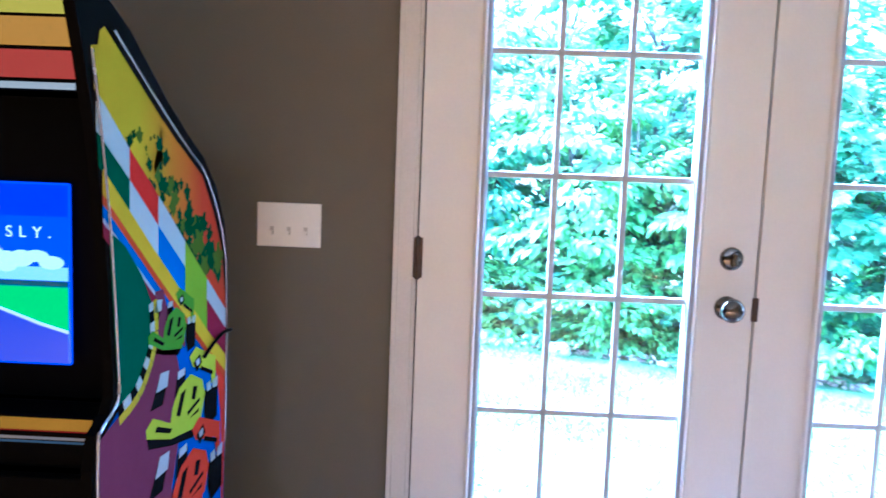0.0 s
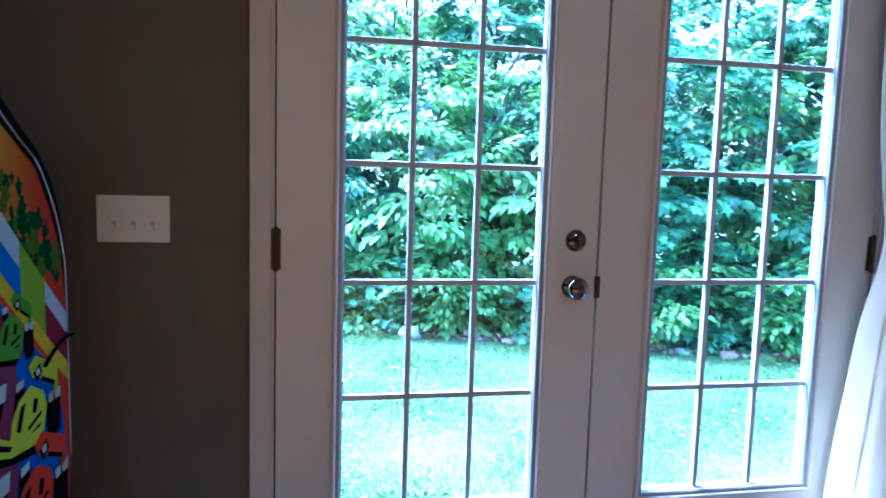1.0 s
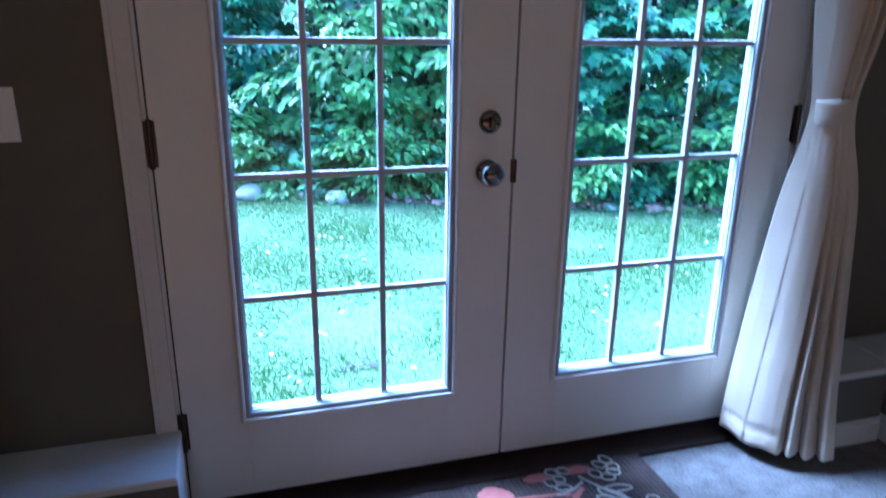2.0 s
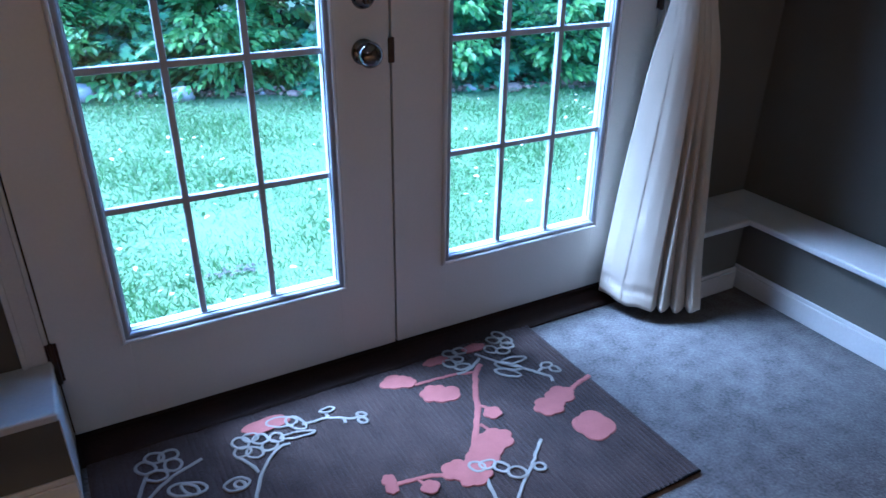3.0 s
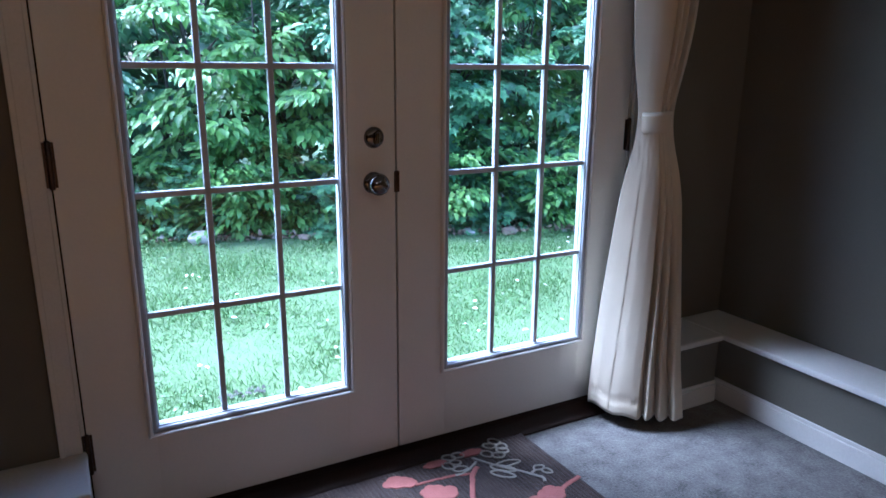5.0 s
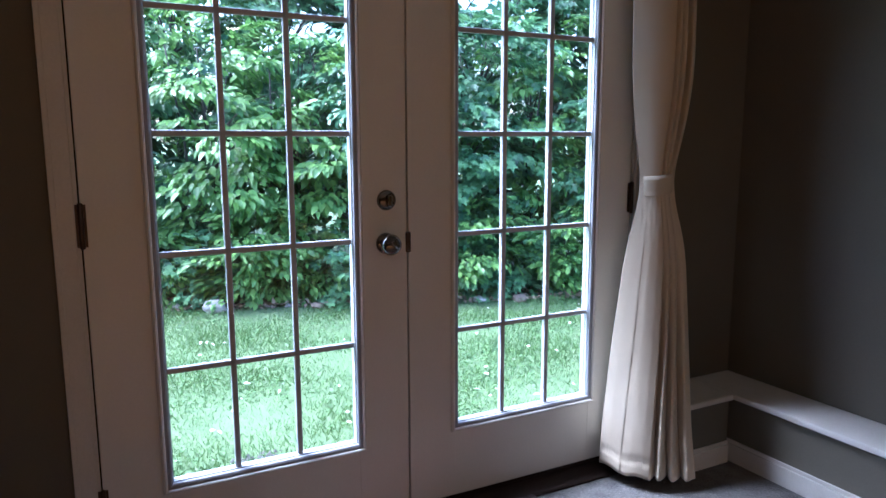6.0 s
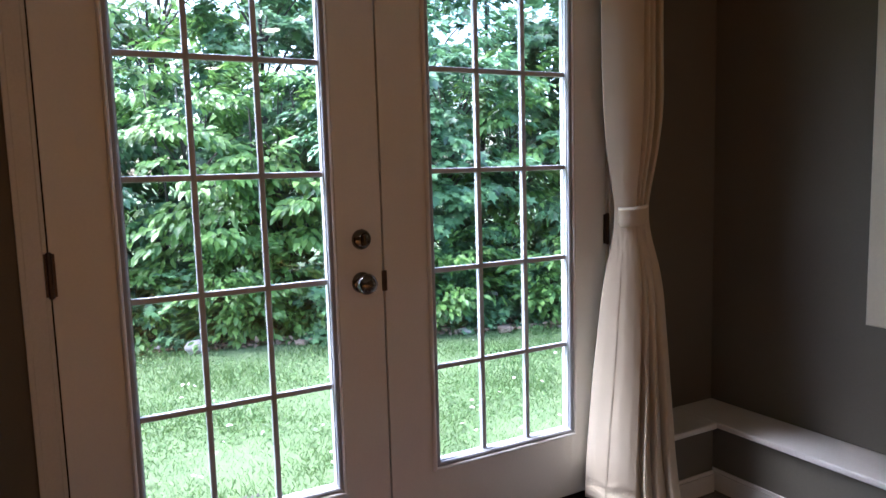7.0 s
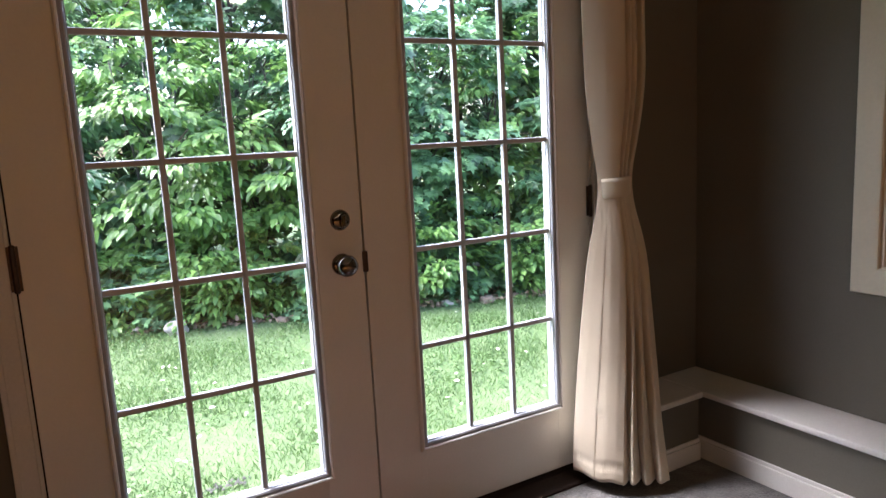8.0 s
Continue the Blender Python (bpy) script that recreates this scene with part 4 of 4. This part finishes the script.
    racer(-0.70, 0.44, 0.13, 0.085, "white", (0.7, 0.7, 0.7), 12)
    rim = line([(-0.853, 1.43), (-0.828, 1.312), (-0.797, 1.128), (-0.777, 0.92), (-0.777, 0.878), (-0.794, 0.858), (-0.832, 0.838), (-0.846, 0.79), (-0.850, 0.40)], 5)
    part("front_pinstripe", tube([(X + 0.0035, y, z) for y, z in rim], 0.0026, 6), MOULD, t, "bright edge pinstripe")
    rim = line([(-0.785, 1.470), (-0.60, 1.362), (-0.475, 1.295), (-0.395, 1.255), (-0.318, 1.175), (-0.265, 1.08), (-0.247, 0.98), (-0.245, 0.60)], 5)
    part("rear_pinstripe", tube([(X + 0.0035, y, z) for y, z in rim], 0.0026, 6), MOULD, t, "bright edge pinstripe")
    part("cable_loop", tube([(X + 0.012, y, z) for y, z in line([(-0.41, 0.852), (-0.36, 0.868), (-0.29, 0.880), (-0.235, 0.876)], 6)], 0.004, 8), BLACK, t, "short black cable on the side")
    return t


arcade()


# ---- outdoors ----
GROUND = -0.25
bm = bmesh.new()
edges_x = [-400, -60, -12, -4] + [-2 + 0.25 * i for i in range(33)] + [9, 14, 30, 80, 400]
edges_y = [-400, -60, -12, 0.14] + [0.5 + 0.25 * i for i in range(28)] + [9, 12, 20, 60, 400]
rows = []
for y in edges_y:
    rows.append([bm.verts.new((x, y, GROUND + (0.006 * noise.noise(Vector((x * 0.9, y * 0.9, 0))) if -2 < x < 7 and 0.4 < y < 8 else -0.02))) for x in edges_x])
for a, b in zip(rows, rows[1:]):
    for i in range(len(edges_x) - 1):
        bm.faces.new((a[i], a[i + 1], b[i + 1], b[i]))
tagged(part("ground", bm, SOIL), "lawn and woodland ground reaching the horizon", "ground", kind="structure")


def edge_y(x):
    """Foot of the woods: where the lawn ends."""
    return 4.55 - 0.375 * x


rng = np.random.default_rng(7)


def scatter(name, base, along, normal, size, template, faces, mat):
    """One mesh of many small pieces: template points laid along each piece's axes."""
    d = along / np.linalg.norm(along, axis=1, keepdims=True)
    n = normal - d * np.sum(normal * d, axis=1, keepdims=True)
    n /= np.linalg.norm(n, axis=1, keepdims=True) + 1e-9
    s = np.cross(n, d)
    T = np.array(template)
    v = base[:, None, :] + size[:, None, None] * (T[None, :, 0, None] * d[:, None, :] + T[None, :, 1, None] * s[:, None, :] + T[None, :, 2, None] * n[:, None, :])
    v = v.reshape(-1, 3)
    k = len(base)
    f = (np.array(faces)[None] + (np.arange(k) * len(template))[:, None, None]).reshape(-1, len(faces[0]))
    me = bpy.data.meshes.new(name)
    me.vertices.add(len(v))
    me.vertices.foreach_set("co", v.astype(np.float32).ravel())
    me.loops.add(f.size)
    me.loops.foreach_set("vertex_index", f.astype(np.int32).ravel())
    me.polygons.add(len(f))
    me.polygons.foreach_set("loop_start", np.arange(0, f.size, f.shape[1], dtype=np.int32))
    me.update(calc_edges=True)
    me.validate()
    me.materials.append(mat)
    return me


LEAF = [(0, 0, 0), (0.26, 0.25, 0.06), (0.60, 0.21, 0.02), (1.0, 0, -0.18), (0.60, -0.21, 0.02), (0.26, -0.25, 0.06), (0.46, 0, -0.03)]
MAPLE = [(0, 0, 0), (0.10, 0.42, 0.02), (0.30, 0.24, 0.04), (0.62, 0.50, -0.04), (0.62, 0.16, 0.03), (1.0, 0, -0.10), (0.62, -0.16, 0.03), (0.62, -0.50, -0.04), (0.30, -0.24, 0.04), (0.10, -0.42, 0.02), (0.38, 0, -0.03)]
MAPLE_F = [(k, 10, (k + 1) % 10) for k in range(10)]
LEAF_F = [(0, 6, 1), (1, 6, 2), (2, 6, 3), (3, 6, 4), (4, 6, 5), (5, 6, 0)]


def crown(centre, radii, boughs, per, leaf, mat, droop=0.8, face=0.35, shape=(LEAF, LEAF_F)):
    """Leafy boughs through a crown: each a drooping fan of overlapping leaves, tier over tier, turned to the light over the lawn."""
    c, r = np.array(centre), np.array(radii)
    u = rng.normal(size=(boughs, 3))
    u /= np.linalg.norm(u, axis=1, keepdims=True)
    u[:, 1] -= face
    u /= np.linalg.norm(u, axis=1, keepdims=True)
    rad = rng.uniform(0.2, 1.0, boughs) ** 0.6
    lump = 1 + 0.25 * np.sin(u[:, 0] * 5 + c[0] * 3 + c[2]) * np.cos(u[:, 2] * 6 + c[1])
    a = c + u * r * (rad * lump)[:, None]
    a[:, 2] = np.maximum(a[:, 2], 0.12)
    out = u * np.array((1, 1, 0.2)) + rng.normal(size=(boughs, 3)) * np.array((0.5, 0.35, 0.12))
    out /= np.linalg.norm(out, axis=1, keepdims=True)
    side = np.cross(out, np.array((0, 0, 1.0)))
    side /= np.linalg.norm(side, axis=1, keepdims=True) + 1e-6
    roll = rng.normal(size=(boughs, 1)) * 0.28
    reach = leaf * rng.uniform(2.4, 4.6, (boughs, 1))
    base, along, nrm = [], [], []
    for k in range(per):
        q = rng.uniform(0.0, 1.0, (boughs, 1)) ** 0.8
        w = rng.uniform(-1.0, 1.0, (boughs, 1)) * (0.62 - 0.40 * q)
        jit = rng.normal(size=(boughs, 3))
        drop = -droop * 0.42 * q * q * reach - 0.35 * droop * np.abs(w) * reach
        p = a + out * q * reach + side * w * reach + jit * leaf * 0.16
        p[:, 2:] += drop + roll * w * reach
        base.append(p)
        along.append(out * (0.45 + 0.5 * q) + side * np.sign(w) * 0.55 * (1.1 - q) - np.array((0, 0, 1.0)) * (droop * (0.35 + 0.5 * q)) + jit * 0.22)
        nrm.append(np.array((0, -0.25, 1.0)) + out * (0.25 + 0.4 * q) + side * roll + rng.normal(size=(boughs, 3)) * 0.24)
    base, along, nrm = (np.concatenate(g) for g in (base, along, nrm))
    base[:, 2] = np.maximum(base[:, 2], 0.06)
    size = leaf * rng.uniform(0.6, 1.3, len(base))
    return scatter("crown", base, along, nrm, size, *shape, mat), a


def tree(x, y, centre_z, radii, trunk_r, sprays, per, leaf, mat, label, group, name="tree", droop=0.7):
    t = thing(name, label, name.replace("_", " "), group, at=(x, y, GROUND - 0.02))
    lean = rng.normal(size=2) * 0.12
    top = centre_z + radii[2] * 0.7
    pts = [(lean[0] * k * k + 0.04 * math.sin(5 * k + x), lean[1] * k * k + 0.04 * math.cos(4 * k + y), k * top) for k in [i / 8 for i in range(9)]]
    smooth(part("trunk", tube(pts, [trunk_r * (1.25 - 1.05 * i / 8) for i in range(9)], 9), BARK, t))
    me, anchors = crown((0, 0, centre_z), radii, sprays, per, leaf, mat, droop, 0.35, (MAPLE, MAPLE_F) if mat is LEAVES[0] else (LEAF, LEAF_F))
    part("crown", me, mat, t)
    bm = bmesh.new()
    for q in anchors[:: max(1, sprays // 26)]:
        k = min(0.85, max(0.12, (q[2] - 0.35) / top))
        s = Vector(pts[int(k * 8)])
        e = Vector(q)
        mid = s.lerp(e, 0.55) + Vector((0, 0, 0.10))
        tube([s, mid, e], [trunk_r * 0.32, trunk_r * 0.2, trunk_r * 0.07], 5, bm, False)
    part("limbs", bm, BARK, t)
    return t


front_label = ("young broadleaf tree with drooping leaves at the lawn edge", "dense green sapling beside the lawn", "leafy maple sapling with bright young leaves")
for i, x in enumerate((-1.25, -0.45, 0.35, 1.15, 1.95, 2.75, 3.6, 4.5)):
    y = edge_y(x) + (0.80 if i == 3 else 1.05) + 0.25 * math.sin(i * 2.4)
    tree(x, y, 1.45 + 0.2 * math.sin(i * 1.7), (0.80, 0.66, 1.45), 0.03, 105, 38, 0.105 + 0.012 * math.sin(i * 3.1), LEAVES[(0, 1, 2, 2, 1, 0, 2, 0)[i]], front_label[i % 3], "front row of saplings", "sapling")
for i, x in enumerate((-1.1, 0.2, 1.4, 2.6, 3.9, 5.2, 6.8)):
    y = edge_y(x) + 2.5 + 0.3 * math.cos(i * 2.0)
    tree(x, y, 2.55, (1.2, 0.95, 2.1), 0.045, 130, 38, 0.125, LEAVES[(0, 2, 0, 1, 0, 0, 2)[i]], "taller broadleaf tree behind the saplings", "middle row of trees")
for i, x in enumerate((-1.2, 0.9, 3.0, 5.0, 7.2, 9.6)):
    y = edge_y(x * 0.6) + 5.4 + 0.5 * math.sin(i * 2.6)
    tree(x, y, 3.2, (1.7, 1.3, 2.8), 0.08, 105, 32, 0.17, LEAVES[(i + 1) % 3], "tall broadleaf tree deeper in the woods", "back row of trees")
for i in range(13):
    x = -1.3 + 0.47 * i
    y = edge_y(x) + 0.34 + 0.10 * math.sin(i * 2.9)
    tree(x, y, 0.38 + 0.12 * math.sin(i * 1.9), (0.40, 0.26, 0.48), 0.008, 62, 28, 0.078, LEAVES[2 if i % 3 else 0], "low leafy shrub at the woodland edge", "woodland edge shrubs", "shrub", 0.4)
# thin bare stems standing in the shade between the crowns
for i in range(12):
    x = -0.9 + 0.46 * i + 0.12 * math.sin(i * 4.3)
    y = edge_y(x) + 0.75 + 0.45 * (0.5 + 0.5 * math.sin(i * 2.7))
    st = smooth(part("bare_stem", tube([(0, 0, -0.02), (0.04 * math.sin(i), 0.02, 0.7), (0.10 * math.sin(i * 1.7), 0.03, 1.5), (0.16 * math.sin(i * 2.3), 0.0, 2.4)], [0.022, 0.018, 0.013, 0.006], 7), BARK))
    st.location = (x, y, GROUND)
    tagged(st, "thin grey bare stem in the woodland shade", "stem", "bare woodland stems")


def rock(x, y, r, flat, mat, label):
    bm = bmesh.new()
    bmesh.ops.create_icosphere(bm, subdivisions=3, radius=1)
    for v in bm.verts:
        n = 1 + 0.28 * noise.noise(v.co * 1.3 + Vector((x * 7, y * 3, r))) + 0.09 * noise.noise(v.co * 4.1 + Vector((x, r, y)))
        v.co = Vector((v.co.x * n * r * 1.25, v.co.y * n * r, v.co.z * n * r * flat))
    ob = smooth(part("rock", bm, mat))
    ob.location, ob.rotation_euler = (x, y, GROUND + r * flat * 0.55), (0, 0, x * 5)
    return tagged(ob, label, "rock", "rocks along the lawn edge")


rock(0.12, 4.33, 0.088, 0.80, PALEROCK, "large pale rounded fieldstone at the lawn edge")
rock(-0.61, 4.68, 0.115, 0.75, PALEROCK, "grey-pink fieldstone at the lawn edge")
for i in range(15):
    x = -0.45 + 0.29 * i + 0.06 * math.sin(i * 3.7)
    if abs(x - 0.13) > 0.14:
        rock(x, edge_y(x) - 0.06 + 0.05 * math.sin(i * 2.2), 0.050 + 0.022 * math.sin(i * 1.3), 0.55, PALEROCK if i % 3 == 1 else ROCK, "small weathered fieldstone at the lawn edge")

# sticks and dead leaves under the shrubs
for i in range(7):
    x = -0.45 + 0.12 * i
    y = edge_y(x) + 0.04 + 0.02 * math.sin(i * 2.7)
    p = [(0, 0, 0.02), (0.13, 0.03 * math.sin(i), 0.06 + 0.02 * math.sin(i * 2)), (0.30, 0.05, 0.05 + 0.03 * math.cos(i))]
    st = smooth(part("fallen_branch", tube(p, [0.011, 0.009, 0.004], 7), BARK))
    st.location, st.rotation_euler = (x, y, GROUND), (0, 0, 0.3 * math.sin(i * 4.0))
    tagged(st, "thin grey fallen branch by the stones", "branch", "fallen branches")
N = 7000
lx = rng.uniform(-1.6, 6.5, N)
ly = 4.55 - 0.375 * lx - 0.10 + rng.uniform(0.0, 1.0, N) ** 1.8 * 1.9
base = np.stack([lx, ly, GROUND + rng.uniform(0.012, 0.04, N)], 1)
al = rng.normal(size=(N, 3)) * np.array((1, 1, 0.25))
me = scatter("dead_leaves", base, al, np.array((0, 0, 1.0)) + rng.normal(size=(N, 3)) * 0.4, rng.uniform(0.03, 0.08, N), LEAF, LEAF_F, LITTER)
tagged(part("dead_leaves", me, LITTER), "brown leaf litter under the woods", "leaf litter", kind="stuff")

# lawn: grass blades, clover and pale fallen petals
N = 170000
gx, gy = rng.uniform(-1.5, 5.6, N), 0.25 + 5.0 * rng.uniform(0, 1, N) ** 1.2
keep = gy < 4.46 - 0.375 * gx + 0.05 * np.sin(gx * 7.0) + rng.normal(size=N) * 0.03
gx, gy = gx[keep], gy[keep]
N = len(gx)
clump = np.sin(gx * 3.1 + 1.3 * np.sin(gy * 2.3)) * np.cos(gy * 3.7 + gx)
base = np.stack([gx, gy, np.full(N, GROUND - 0.012)], 1)
al = np.stack([rng.normal(size=N) * 0.75, rng.normal(size=N) * 0.75, np.ones(N)], 1)
BLADE_T = [(0, -0.040, 0), (0, 0.040, 0), (0.55, 0.034, 0.06), (0.55, -0.034, 0.06), (1.0, 0, 0.22)]
me = scatter("lawn_grass", base, al, rng.normal(size=(N, 3)), 0.050 * (1 + 0.35 * clump) * rng.uniform(0.6, 1.3, N), BLADE_T, [(0, 1, 2), (0, 2, 3), (3, 2, 4)], BLADE)
tagged(part("lawn_grass", me, BLADE), "fresh green mown grass with uneven tufts", "grass", kind="stuff")
N = 34000
gx, gy = rng.uniform(-1.4, 5.4, N), rng.uniform(0.25, 4.9, N)
keep = (gy < 4.5 - 0.375 * gx) & (np.sin(gx * 4.1 + 2) * np.sin(gy * 3.3 + gx) + rng.uniform(-0.6, 0.6, N) > 0.0)
gx, gy = gx[keep], gy[keep]
N = len(gx)
base = np.stack([gx, gy, GROUND + rng.uniform(0.012, 0.045, N)], 1)
al = rng.normal(size=(N, 3)) * np.array((1, 1, 0.2))
me = scatter("clover", base, al, np.array((0, 0, 1.0)) + rng.normal(size=(N, 3)) * 0.35, rng.uniform(0.012, 0.024, N), [(0, 0, 0), (0.45, 0.42, 0.05), (1, 0.2, 0), (1, -0.2, 0), (0.45, -0.42, 0.05)], [(0, 4, 3, 2, 1)], CLOVER)
tagged(part("clover", me, CLOVER), "broad clover leaves among the grass", "clover", kind="stuff")
PETAL = material("pale_fallen_petal", (0.62, 0.58, 0.48), 0.8, vary=0.2, bump=0.0, by="island")
N = 130
gx, gy = rng.uniform(-0.9, 4.2, N), rng.uniform(0.8, 3.3, N)
base = np.stack([gx, gy, np.full(N, GROUND + 0.04)], 1)
me = scatter("fallen_petals", base, rng.normal(size=(N, 3)) * np.array((1, 1, 0.2)), np.array((0, -0.2, 1.0)) + rng.normal(size=(N, 3)) * 0.2, rng.uniform(0.02, 0.045, N), LEAF, LEAF_F, PETAL)
tagged(part("fallen_petals", me, PETAL), "pale fallen leaves and clover heads on the lawn", "petals", kind="stuff")
# a bare patch with dark pebbles in the grass near the doors
N = 40
pr, pa = rng.uniform(0, 1, N) ** 0.6, rng.uniform(0, 2 * math.pi, N)
base = np.stack([-0.24 + 0.12 * pr * np.cos(pa), 1.215 + 0.035 * pr * np.sin(pa), np.full(N, GROUND + 0.016)], 1)
PEBBLE = material("dark_pebble", (0.055, 0.052, 0.045), 0.8, vary=0.4, bump=0.2, by="island")
GRIT = [(0, 0, 0), (0.5, 0.5, 0), (1, 0, 0), (0.5, -0.5, 0), (0.5, 0, 0.55)]
me = scatter("dark_pebbles", base, rng.normal(size=(N, 3)) * np.array((1, 1, 0.1)), np.tile((0.0, 0.0, 1.0), (N, 1)), rng.uniform(0.012, 0.028, N), GRIT, [(0, 1, 4), (1, 2, 4), (2, 3, 4), (3, 0, 4)], PEBBLE)
tagged(part("dark_pebbles", me, PEBBLE), "dark pebbles on a bare patch of lawn", "pebbles", kind="stuff")
